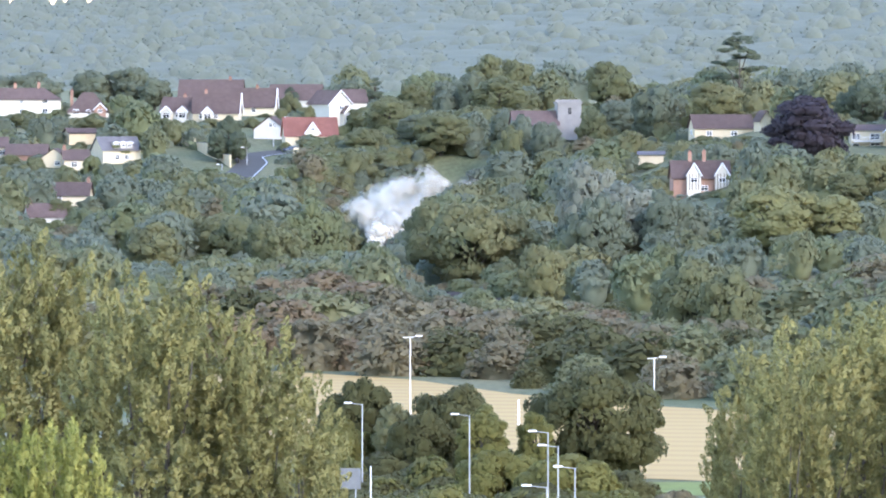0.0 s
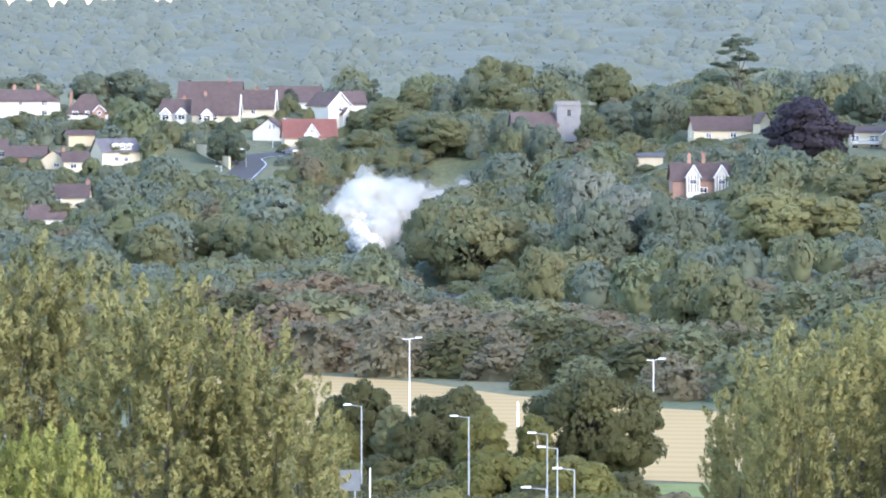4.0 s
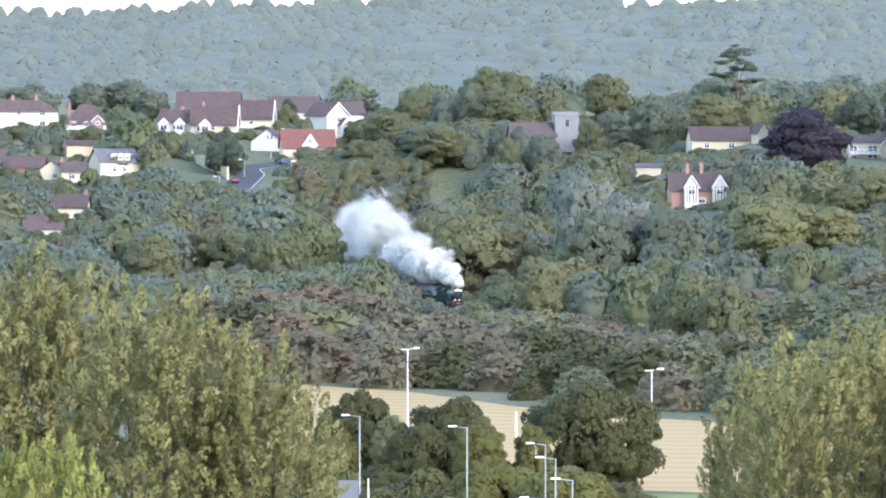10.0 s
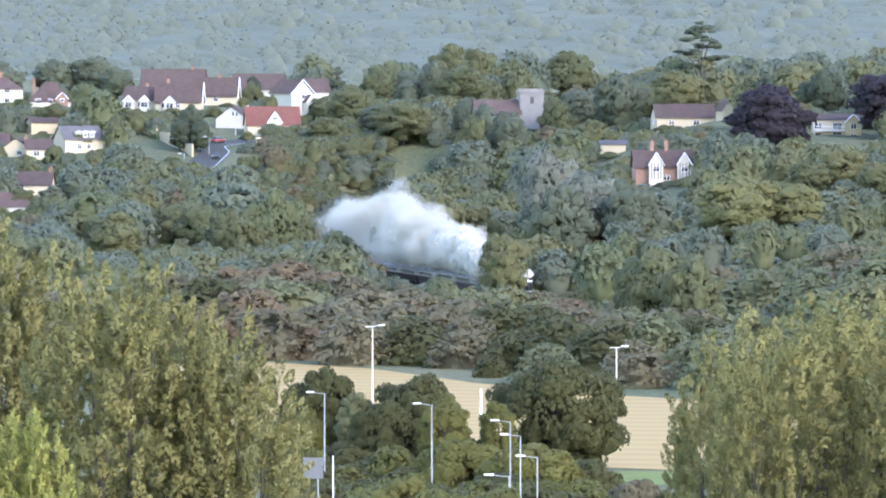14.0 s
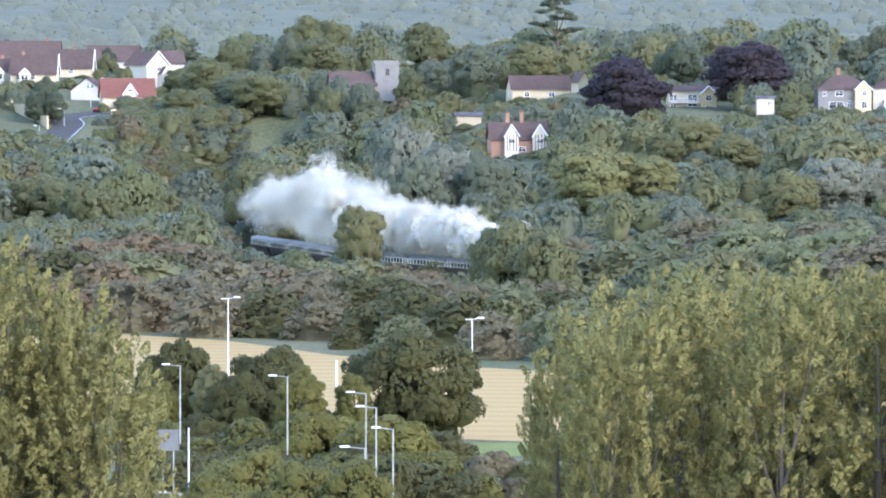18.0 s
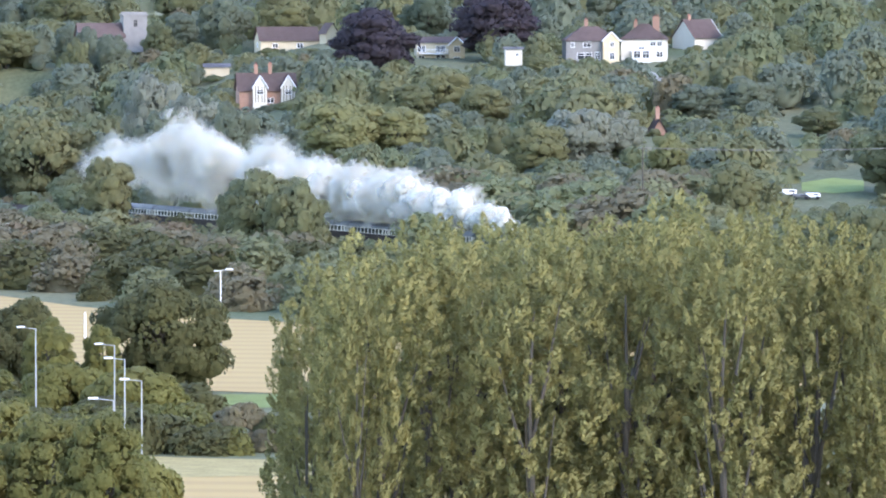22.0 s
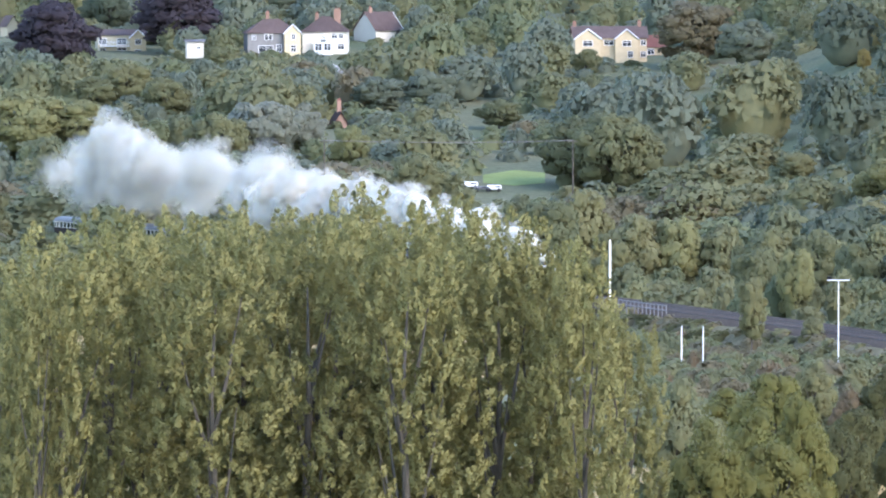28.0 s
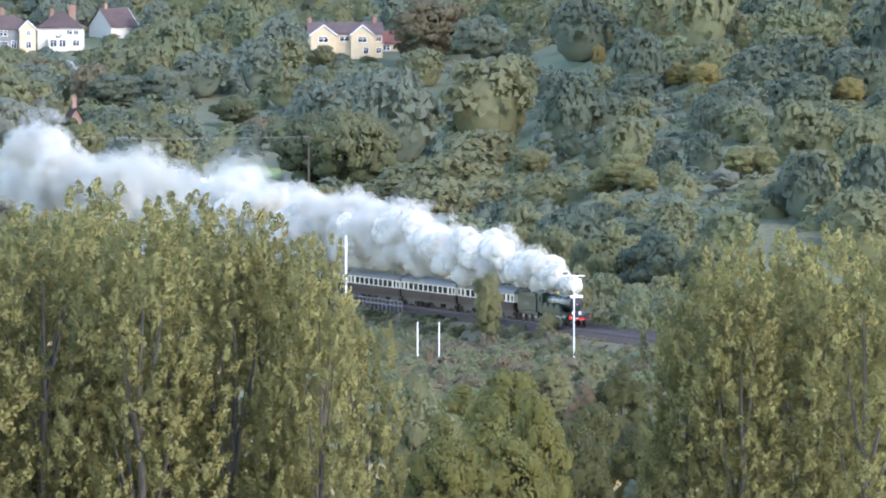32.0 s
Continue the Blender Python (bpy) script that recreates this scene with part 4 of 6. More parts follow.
    names = {"oak": "dense dark green woodland crowns on the valley side", "green": "mid-green woodland crowns", "olive": "olive-green woodland crowns", "blue": "blue-green woodland crowns on the hillside",
             "rust": "rust-brown bramble thicket on the railway bank", "brown": "dull brown hedge thicket on the railway bank", "lime": "yellow-green crowns", "yellow": "yellow autumn crowns in the wood", "warm_oak": "deep green crowns at the field edge", "dark": "very dark green crowns on the steep hillside"}
    for k, rows in sets.items():
        if rows:
            wood("woodland", rng, rows, k, 50, 0.052, names[k], 15)
    for k, rows in low_sets.items():
        if rows:
            wood("thicket", rng, rows, k, 56, 0.046, WORDS[k] + " of the thicket on the railway bank", 20, True)
    # trees along the far ridge
    rows = []
    for i in range(420):
        u, dd = rng.uniform(-260, 3700), rng.uniform(3560, 3730)
        if not (1100 < u < 1540):
            p = spot(u, dd)
            w = rng.uniform(7, 17)
            rows.append((p.x, p.y, float(ground_z(p.x, p.y)) + 5.0, w, w * rng.uniform(0.6, 0.95)))
    for i in range(7600):
        u, dd = rng.uniform(-260, 3700), rng.uniform(2330, 3560)
        if not (1100 < u < 1540 and dd > 3230):
            p = spot(u, dd)
            w = rng.uniform(7, 15)
            rows.append((p.x, p.y, float(ground_z(p.x, p.y)) + 2.0, w, w * rng.uniform(0.55, 0.85)))
    wood("ridge_wood", rng, rows, "far", 8, 0.05, "trees paled towards blue-green for haze, standing out of the far woods", 6, True, 0.2, 1.0, 1.2)


def far_canopy():
    """The closed woods of the far hill: one rolling roof of crowns."""
    us, ds = np.arange(-260, 3700, 7.0), np.arange(2300, 3730, 5.0)
    U, D = np.meshgrid(us, ds)
    A = (U - MIDDLE) / F
    X, Y = D * np.sin(A), D * np.cos(A)
    top = np.zeros(X.shape)
    for cell, high, seed in ((11.0, 5.0, 4), (19.0, 7.0, 9)):
        r = np.random.default_rng(seed)
        jx, jy, jr = r.random((3, 512, 512))
        cx, cy = np.floor(X / cell).astype(int), np.floor(Y / cell).astype(int)
        for ox in (-1, 0, 1):
            for oy in (-1, 0, 1):
                a, b = (cx + ox) % 512, (cy + oy) % 512
                px, py = (cx + ox + jx[a, b]) * cell, (cy + oy + jy[a, b]) * cell
                k = 1 - ((X - px) ** 2 + (Y - py) ** 2) / (cell * (0.55 + 0.45 * jr[a, b])) ** 2
                top = np.maximum(top, high * (0.5 + 0.5 * jr[a, b]) * np.sqrt(np.maximum(k, 0)))
    Z = ground_z(X, Y) + np.where((U > 1100) & (U < 1540) & (D > 3230), -2.0, 1.5 + top * 0.8)
    n = len(us)
    v = np.stack([X, Y, Z], -1)
    i = (np.arange(len(ds) - 1)[:, None] * n + np.arange(n - 1)).ravel()
    g = np.cross(np.gradient(v, axis=1), np.gradient(v, axis=0))
    g = unit(unit(g) * 0.9 + np.array([0, 0, 0.25]))
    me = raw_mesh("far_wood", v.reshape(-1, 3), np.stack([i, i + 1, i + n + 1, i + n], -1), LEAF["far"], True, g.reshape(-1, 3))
    tagged(new("far_wood", me), "woods paled towards blue-green for haze, covering the far hill", "wood", kind="stuff")


far_canopy()


# ---- houses ----
def window_on(parent, x, y, z, w, h, face, frame_mat):
    """A window with frame and pane on the front (-y), back or side walls."""
    bm = bmesh.new()
    t = 0.09
    for dx, dz, sx, sz in ((0, 0, w, t), (0, h - t, w, t), (-w / 2 + t / 2, 0, t, h), (w / 2 - t / 2, 0, t, h), (0, 0, t * 0.8, h), (0, h * 0.62, w, t * 0.7)):
        box(bm, dx, 0, dz, sx, 0.14, sz)
    wo = part("window", bm, frame_mat, parent)
    wo.matrix_basis = pose(x, y, z, 0, 0, {"front": 0, "right": 90, "left": -90}[face])
    bm = bmesh.new(); box(bm, 0, 0.02, 0.03, w - 0.08, 0.05, h - 0.06)
    part("pane", bm, GLASS, wo)


def roof_bm(w, dp, eaves, rise, style, over=0.45, t=0.22):
    """ridge along x ('gable'), along y ('front'), or hipped."""
    bm = bmesh.new()
    a, b = w / 2 + over, dp / 2 + over
    drop = over * rise / ((dp if style != "front" else w) / 2)
    if style == "gable":
        pts = [(-a, -b, -drop), (a, -b, -drop), (a, b, -drop), (-a, b, -drop), (-a, 0, rise), (a, 0, rise)]
        faces = [(0, 1, 5, 4), (2, 3, 4, 5)]
    elif style == "front":
        pts = [(-a, -b, -drop), (a, -b, -drop), (a, b, -drop), (-a, b, -drop), (0, -b, rise), (0, b, rise)]
        faces = [(1, 2, 5, 4), (3, 0, 4, 5)]
    else:
        k = max(0.0, a - b * 0.9)
        pts = [(-a, -b, -drop), (a, -b, -drop), (a, b, -drop), (-a, b, -drop), (-k, 0, rise), (k, 0, rise)]
        faces = [(0, 1, 5, 4), (2, 3, 4, 5), (1, 2, 5), (3, 0, 4)]
    vs = [bm.verts.new((x, y, eaves + z + t)) for x, y, z in pts]
    fs = [bm.faces.new([vs[i] for i in f]) for f in faces]
    bmesh.ops.solidify(bm, geom=fs, thickness=t)
    return bm


def house_body(bm, w, dp, eaves, rise, style):
    box(bm, 0, 0, -1.2, w, dp, eaves + 1.2)
    if style in ("gable", "front"):
        for s in (-1, 1):
            if style == "gable":
                pts = [(s * w / 2, -dp / 2, eaves), (s * w / 2, dp / 2, eaves), (s * w / 2, 0, eaves + rise)]
            else:
                pts = [(-w / 2, s * dp / 2, eaves), (w / 2, s * dp / 2, eaves), (0, s * dp / 2, eaves + rise)]
            c = Vector((0, 0, 0))
            bm.faces.new([bm.verts.new(q) for q in pts])
    bmesh.ops.recalc_face_normals(bm, faces=bm.faces)
    return bm


def verge(parent, w, dp, eaves, rise, style, side, mat):
    """White boards along a gable."""
    bm = bmesh.new()
    over = 0.47
    if style == "front":
        k = rise / (w / 2)
        for s in (-1, 1):
            tube(bm, (s * (w / 2 + over), -dp / 2 - over, eaves - over * k + 0.1), (0, -dp / 2 - over, eaves + rise + 0.1), 0.14, 0.14, 4)
    else:
        k = rise / (dp / 2)
        for s in (-1, 1):
            tube(bm, (side * (w / 2 + over), s * (dp / 2 + over), eaves - over * k + 0.1), (side * (w / 2 + over), 0, eaves + rise + 0.1), 0.14, 0.14, 4)
    part("bargeboard", bm, mat, parent)


def chimney(parent, x, y, z0, z1, mat=None, size=0.8):
    bm = bmesh.new()
    box(bm, x, y, z0, size, size * 0.75, z1 - z0)
    box(bm, x, y, z1 - 0.25, size + 0.16, size * 0.75 + 0.16, 0.14)
    c = part("chimney", bm, mat or BRICK, parent)
    bm = bmesh.new()
    for s in (-0.2, 0.2):
        tube(bm, (x + s * size, y, z1), (x + s * size, y, z1 + 0.45), 0.13, 0.1, 8)
    part("chimney_pot", bm, TILE_RED, c)


def house(label, u, v, width, dp, eaves, rise, style, turn, wall, roof, wins=(), chims=(), d=None, boards=(), name="house", door=None, frame_mat=None):
    """width in arc units as seen from the front; the rest in metres. wins: face, x, z, w, h. v: where its foot shows."""
    d = d or land(u, v)
    w = width * d / F
    ob = thing(name, u, d, height_at(v, d), turn, label, "church" if name == "church" else "house")
    part("wall", house_body(bmesh.new(), w, dp, eaves, rise, style), wall, ob)
    part("roof", roof_bm(w, dp, eaves, rise, style), roof, ob)
    for face, x, z, ww, hh in wins:
        if face == "front":
            window_on(ob, x * w / 2, -dp / 2 - 0.04, z, ww, hh, face, frame_mat or PAINT)
        else:
            s = 1 if face == "right" else -1
            window_on(ob, s * (w / 2 + 0.04), x * dp / 2, z, ww, hh, face, frame_mat or PAINT)
    for x, y, h in chims:
        chimney(ob, x * w / 2, y * dp / 2, eaves + 0.2, eaves + rise + h)
    for side in boards:
        verge(ob, w, dp, eaves, rise, style, side, PAINT)
    if door is not None:
        bm = bmesh.new(); box(bm, door * w / 2, -dp / 2 - 0.05, 0, 0.95, 0.1, 2.05)
        part("door", bm, TIMBER, ob)
    HOUSES.append((u - width / 2, u + width / 2, v - (eaves + rise) / d * F, v, d))
    return ob


def gable_bay(parent, x, y, w, dp, eaves, rise, wall, roof, wins=()):
    """A gabled bay that stands out of a house front."""
    bm = bmesh.new()
    box(bm, x, y, -2.0, w, dp, eaves + 2.0)
    for yy in (y - dp / 2, y + dp / 2):
        bm.faces.new([bm.verts.new(q) for q in ((x - w / 2, yy, eaves), (x + w / 2, yy, eaves), (x, yy, eaves + rise))])
    b = part("bay", bm, wall, parent)
    bm = roof_bm(w, dp, eaves, rise, "front", 0.3, 0.18)
    r = part("roof", bm, roof, b); r.location = (x, y, 0)
    bm = bmesh.new()
    for s in (-1, 1):
        tube(bm, (x + s * (w / 2 + 0.3), y - dp / 2 - 0.32, eaves - 0.3 * rise / (w / 2) + 0.1), (x, y - dp / 2 - 0.32, eaves + rise + 0.1), 0.12, 0.12, 4)
    part("bargeboard", bm, PAINT, b)
    for dx, z, ww, hh in wins:
        window_on(parent, x + dx, y - dp / 2 - 0.04, z, ww, hh, "front", PAINT)


W2 = [("front", -0.6, 0.9, 1.6, 1.3), ("front", 0.0, 0.9, 1.2, 1.3), ("front", 0.6, 0.9, 1.6, 1.3)]
W4 = W2 + [("front", -0.6, 3.5, 1.6, 1.2), ("front", 0.6, 3.5, 1.6, 1.2), ("front", 0.0, 3.5, 1.0, 1.1)]
# left of the valley road
house("white rendered house with a hipped brown roof and brick chimneys", 35, 206, 140, 9, 4.6, 3.0, "hip", 8, WHITE, TILE_BROWN, W4, ((-0.1, 0, 1.4), (0.5, 0, 1.6)))
h = house("brown-roofed bungalow with a small gabled dormer", 157, 208, 72, 9, 1.6, 5.0, "hip", 0, WHITE, TILE_BROWN, W2[:2], ((-0.8, 0, 0.6),))
gable_bay(h, 3.2, -3.6, 3.2, 2.5, 2.2, 1.6, BRICK, TILE_BROWN, ((0, 1.3, 1.2, 1.0),))
h = house("white bay-fronted bungalow with a brown tiled roof", 322, 214, 62, 9, 2.6, 3.6, "gable", -14, WHITE, TILE_BROWN, W2[1:2], ((0.2, 0, 0.8),))
gable_bay(h, -2.8, -5.0, 2.6, 1.8, 2.5, 1.3, WHITE, TILE_BROWN, ((0, 0.8, 1.9, 1.4),)); gable_bay(h, 1.6, -5.0, 2.6, 1.8, 2.5, 1.3, WHITE, TILE_BROWN, ((0, 0.8, 1.9, 1.4),))
h = house("bungalow with a long brown roof and white gable boards", 385, 216, 80, 10, 2.4, 5.2, "gable", -5, CREAM, TILE_BROWN, W2[:2], ((-0.5, 0, 0.8),), boards=(1,))
gable_bay(h, -2.0, -6.6, 2.8, 1.8, 2.5, 1.4, WHITE, TILE_BROWN, ((0, 0.8, 1.9, 1.4),))
house("bungalow with a dark brown roof and white gable boards", 452, 205, 72, 10, 2.4, 5.0, "gable", -5, CREAM, TILE_BROWN, W2[:2], ((0.1, 0, 0.8),), boards=(1,))
house("long brown-roofed house behind the bungalows", 525, 196, 90, 9, 3.0, 4.2, "gable", -10, WHITE, TILE_BROWN, W2[:1], d=1790)
house("brown-roofed house on the crest of the road", 375, 185, 110, 9, 2.4, 4.4, "gable", -6, CREAM, TILE_BROWN, (), ((0.6, 0, 0.8),), d=1790)
h = house("tall white gabled house with a red-brown wing", 583, 228, 46, 11, 6.6, 3.4, "front", 32, WHITE, TILE_BROWN,
          [("front", 0.1, 5.0, 1.4, 1.3), ("front", -0.5, 1.6, 1.2, 1.2)], boards=(1,))
gable_bay(h, 1.5, -6.2, 3.0, 2.6, 4.2, 1.8, WHITE, TILE_BROWN, ((0, 2.2, 2.2, 1.4),))
house("white wing with a red-brown tiled roof", 624, 212, 40, 9, 4.6, 3.4, "gable", 12, WHITE, TILE_BROWN, W2[:1])
# the grey wall colour carries the shade on this left-facing gable
h = house("gabled cottage with red tiled roof, its gable's shade given as grey render", 482, 247, 56, 8, 2.6, 3.2, "front", -12, GREYWALL, TILE_BROWN, [("front", 0.1, 3.2, 0.8, 1.3), ("front", 0.35, 3.2, 0.8, 1.3)])
h = house("cream cottage with a bright red tiled roof and white gable dormer", 548, 258, 92, 9, 2.6, 4.6, "gable", 6, CREAM, TILE_RED, [("front", 0.3, 0.6, 2.0, 1.3), ("front", 0.8, 0.6, 1.0, 1.4)])
gable_bay(h, 0.3, -3.2, 3.6, 3.0, 3.4, 2.6, WHITE, TILE_RED, ((0, 3.9, 1.2, 0.9),))
# lower left
house("small cream gabled house with a brown roof", 100, 298, 46, 7, 2.5, 2.4, "front", -10, CREAM, TILE_BROWN, [("front", 0.3, 0.8, 1.4, 1.1)])
house("cream cottage with a brown roof", 134, 300, 44, 7, 2.4, 2.4, "gable", 6, CREAM, TILE_BROWN, [("front", -0.2, 0.7, 1.6, 1.3)], ((-0.9, 0, 0.9),))
h = house("cream dormer bungalow with three white dormer windows", 206, 288, 72, 8, 3.2, 3.2, "gable", 22, CREAM, TILE_GREY, [("front", -0.25, 0.8, 1.2, 1.3), ("front", 0.25, 0.8, 1.2, 1.3), ("right", 0.0, 1.2, 1.0, 1.2)])
for x in (-1.4, 0.4, 2.2):
    gable_bay(h, x, -2.6, 1.5, 2.2, 5.0, 0.25, WHITE, TILE_GREY, ((0, 3.9, 1.1, 0.9),))
house("small tan brick outbuilding among gardens", 143, 254, 50, 6, 2.6, 1.2, "gable", 14, BUFF, TILE_BROWN, ())
house("white cottage at the wood's edge", -8, 280, 44, 8, 2.8, 2.4, "gable", 0, CREAM, TILE_BROWN, W2[2:])
house("long brown-roofed house in trees", 50, 284, 70, 8, 1.4, 2.6, "gable", -6, BRICK, TILE_BROWN, ())
house("house with a dark brown roof half hidden in trees", 128, 362, 66, 8, 2.2, 3.0, "gable", -8, CREAM, TILE_BROWN, W2[:1], ((0.9, 0, 1.0),))
house("brown-roofed house sunk in trees", 80, 396, 66, 8, 1.6, 3.0, "gable", 10, GREYWALL, TILE_BROWN, (), ((-0.8, 0, 1.0),))
# the church and its neighbours
c = house("grey stone church with a square tower and red-brown nave", 945, 234, 78, 9, 1.8, 3.4, "gable", 8, STONE, TILE_BROWN, (), name="church", d=1600)
bm = bmesh.new(); box(bm, 0, 0, -2, 6.0, 6.0, 9.4); box(bm, 0, 0, 7.2, 6.5, 6.5, 0.4)
for x in (-2.4, -0.8, 0.8, 2.4):
    for y in (-2.8, 2.8):
        box(bm, x, y, 7.6, 0.9, 0.5, 0.6)
t = part("tower", bm, STONE, c); t.location = (8.6, -0.5, 0)
for x in (0.0,):
    window_on(c, 8.6, -3.6, 4.4, 1.0, 1.8, "front", STONE)
house("long brown-roofed bungalow with cream walls", 1275, 246, 104, 9, 2.6, 3.2, "gable", 10, CREAM, TILE_BROWN, [("front", -0.5, 0.8, 1.4, 1.2), ("front", 0.35, 0.8, 1.6, 1.2), ("left", 0, 0.9, 1.5, 1.3)])
house("small cream wing with a brown roof", 1350, 232, 22, 5, 2.6, 2.2, "front", 20, CREAM, TILE_BROWN, (), d=land(1350, 232) + 4)
h = house("half-timbered house with white gables and brick chimneys", 1238, 344, 100, 8, 3.6, 3.6, "gable", 6, BRICK, TILE_BROWN, [("front", 0.1, 0.8, 1.6, 1.2)], ((-0.35, 0, 2.0), (0.15, 0, 2.2)))
for x in (-1.8, 4.4):
    gable_bay(h, x, -4.4, 3.0, 2.4, 4.4, 2.4, WHITE, TILE_BROWN, ((0, 2.7, 1.5, 1.1),))
    bm = bmesh.new()
    for s in (-1.0, -0.4, 0.4, 1.0):
        box(bm, x + s, -5.63, 1.0, 0.16, 0.06, 3.6)
    part("timber_frame", bm, TIMBER, h)
house("cream flat-fronted house with an aerial", 1152, 294, 44, 7, 2.6, 0.8, "gable", 0, CREAM, TILE_GREY, ())
# the village right of the church
h = house("cream house with balcony and gabled bay", 1545, 272, 84, 9, 5.2, 1.2, "gable", 4, CREAM, TILE_BROWN, [("front", -0.8, 0.6, 1.4, 1.8), ("front", -0.8, 3.2, 1.8, 1.4), ("front", 0.0, 0.6, 2.2, 2.0), ("front", 0.0, 3.2, 2.2, 1.4)], d=1440)
gable_bay(h, 3.6, -5.0, 3.6, 2.0, 4.8, 1.7, BUFF, TILE_BROWN, ((0, 3.2, 1.4, 1.3), (0, 0.7, 1.4, 1.4)))
bm = bmesh.new(); box(bm, -1.6, -5.2, 2.75, 6.6, 1.5, 0.14)
for i in range(12):
    box(bm, -4.7 + i * 0.56, -5.9, 2.8, 0.06, 0.06, 0.95)
box(bm, -1.6, -5.9, 3.75, 6.6, 0.08, 0.08)
part("balcony", bm, PAINT, h)
house("small white flat-roofed hut", 1676, 262, 30, 4, 2.3, 0.4, "gable", 4, WHITE, TILE_GREY, [("front", 0.4, 0.8, 0.8, 0.9)], name="hut", d=1385)
h = house("stone house with a gabled buff bay and white windows", 1812, 266, 92, 9, 5.0, 2.9, "hip", 6, STONE, TILE_BROWN, [("front", -0.2, 3.4, 1.8, 1.3), ("front", -0.75, 3.4, 0.9, 1.2), ("front", -0.3, 0.6, 3.4, 1.6), ("front", 0.2, 0.7, 1.2, 1.7)], ((-0.15, 0.1, 1.6),))
gable_bay(h, 4.1, -5.0, 3.6, 2.4, 5.0, 1.8, BUFF, TILE_BROWN, ((0.2, 3.5, 1.0, 1.3), (0.2, 0.7, 1.2, 1.6)))
h = house("white house with a brown roof and massive brick chimney", 1908, 262, 78, 9, 4.8, 3.2, "hip", -4, WHITE, TILE_BROWN, [("front", 0.45, 3.2, 1.4, 1.1), ("front", 0.75, 3.2, 1.2, 1.1), ("front", 0.75, 0.7, 1.6, 1.4)], ((-0.4, 0, 0.8),))
chimney(h, 2.6, 0, 5, 9.8, BRICK, 1.5)
gable_bay(h, -0.2, -5.4, 4.2, 2.2, 2.3, 1.6, PAINT, PAINT, ((-1.0, 0.5, 1.6, 1.7), (1.0, 0.5, 1.6, 1.7), (0, 2.4, 1.4, 0.8)))
house("brown-roofed house with a bright white gable", 2000, 243, 60, 8, 2.8, 4.0, "gable", 40, WHITE, TILE_BROWN, (), ((-0.6, 0, 1.0),), boards=(1,))
h = house("buff brick house with two gables and a brown roof", 2408, 276, 128, 9, 5.0, 2.4, "gable", 6, BUFF, TILE_BROWN, [("front", -0.05, 3.4, 2.2, 1.2), ("front", 0.9, 3.4, 1.2, 1.2), ("front", 0.9, 0.8, 1.2, 1.3), ("front", 0.4, 0.3, 1.1, 1.9)], ((0.85, 0, 1.2), (-0.95, 0, 1.0)))
gable_bay(h, -5.2, -5.0, 5.6, 2.0, 4.9, 2.0, BUFF, TILE_BROWN, ((0, 3.2, 2.2, 1.3), (0, 0.7, 2.2, 1.3)))
gable_bay(h, 3.4, -5.0, 5.0, 2.0, 4.9, 2.0, BUFF, TILE_BROWN, ((0, 3.2, 2.0, 1.3), (0.8, 0.7, 1.2, 1.5)))
house("buff brick wing with a red roof", 2490, 272, 34, 7, 2.6, 2.4, "gable", 6, BUFF, TILE_RED, W2[:1], d=land(2490, 272) + 8)
house("small brick cottage with a tall chimney among trees", 1930, 400, 22, 6, 1.6, 2.0, "front", 10, BRICK, TILE_BROWN, (), ((0.1, 0, 2.4),), d=1250)
HOUSES.append((322, 408, 252, 298, land(365, 276)))      # the retaining wall stays in view
grow_woods()


# ---- street lamps, poles and signs ----
def street_lamp(u, v, d, arm, label, mat=STEEL, foot=0.0, both=False):
    """A column with an arm to one side; its lamp shows at v."""
    ob = thing("street_lamp", u, d, foot, 0, label, "street lamp", "road lamps")
    h = height_at(v, d) - foot
    bm = bmesh.new()
    tube(bm, (0, 0, 0), (0, 0, 1.6), 0.13, 0.12, 10); tube(bm, (0, 0, 1.6), (0, 0, h), 0.085, 0.06, 10)
    part("column", bm, mat, ob)
    bm = bmesh.new(); tube(bm, (0.0, 0, h - 0.05), (arm, 0, h + 0.1), 0.035, 0.03, 8)
    if both:
        tube(bm, (0, 0, h - 0.05), (-arm, 0, h - 0.05), 0.05, 0.045, 8)
    part("arm", bm, mat, ob)
    bm = bmesh.new(); s = 1 if arm > 0 else -1
    box(bm, arm + s * 0.2, 0, h + 0.05, 0.85, 0.3, 0.16, 0, 0.05)
    part("lamp_head", bm, LENS, ob, "pale moulded lamp head")
    return ob


for u, v, d, arm in ((641, 716, 663, -1.3), (831, 736, 640, -1.3), (970, 766, 610, -1.3), (988, 791, 590, -1.3), (1018, 829, 555, -1.3), (968, 863, 530, -1.5), (641, 943, 475, -1.3), (505, 952, 470, -1.6)):
    street_lamp(u, v, d, arm, "grey steel street lamp with a single short arm")
for u, v, d, arm in ((726, 597, 787, 0.9), (1158, 634, 728, 0.8)):
    street_lamp(u, v, d, arm, "tall white lighting mast with a crossbar and one lamp", WHITE_POLE, 0.0, True)
for u, v, d, arm in ((437, 262, 1600, -0.9), (484, 243, 1640, -0.8), (393, 292, 1590, -0.9), (512, 208, 1680, -0.8), (425, 190, 1740, -0.8)):
    p = spot(u, d)
    street_lamp(u, v, d, arm, "grey street lamp beside the hill road", STEEL, float(ground_z(p.x, p.y)))


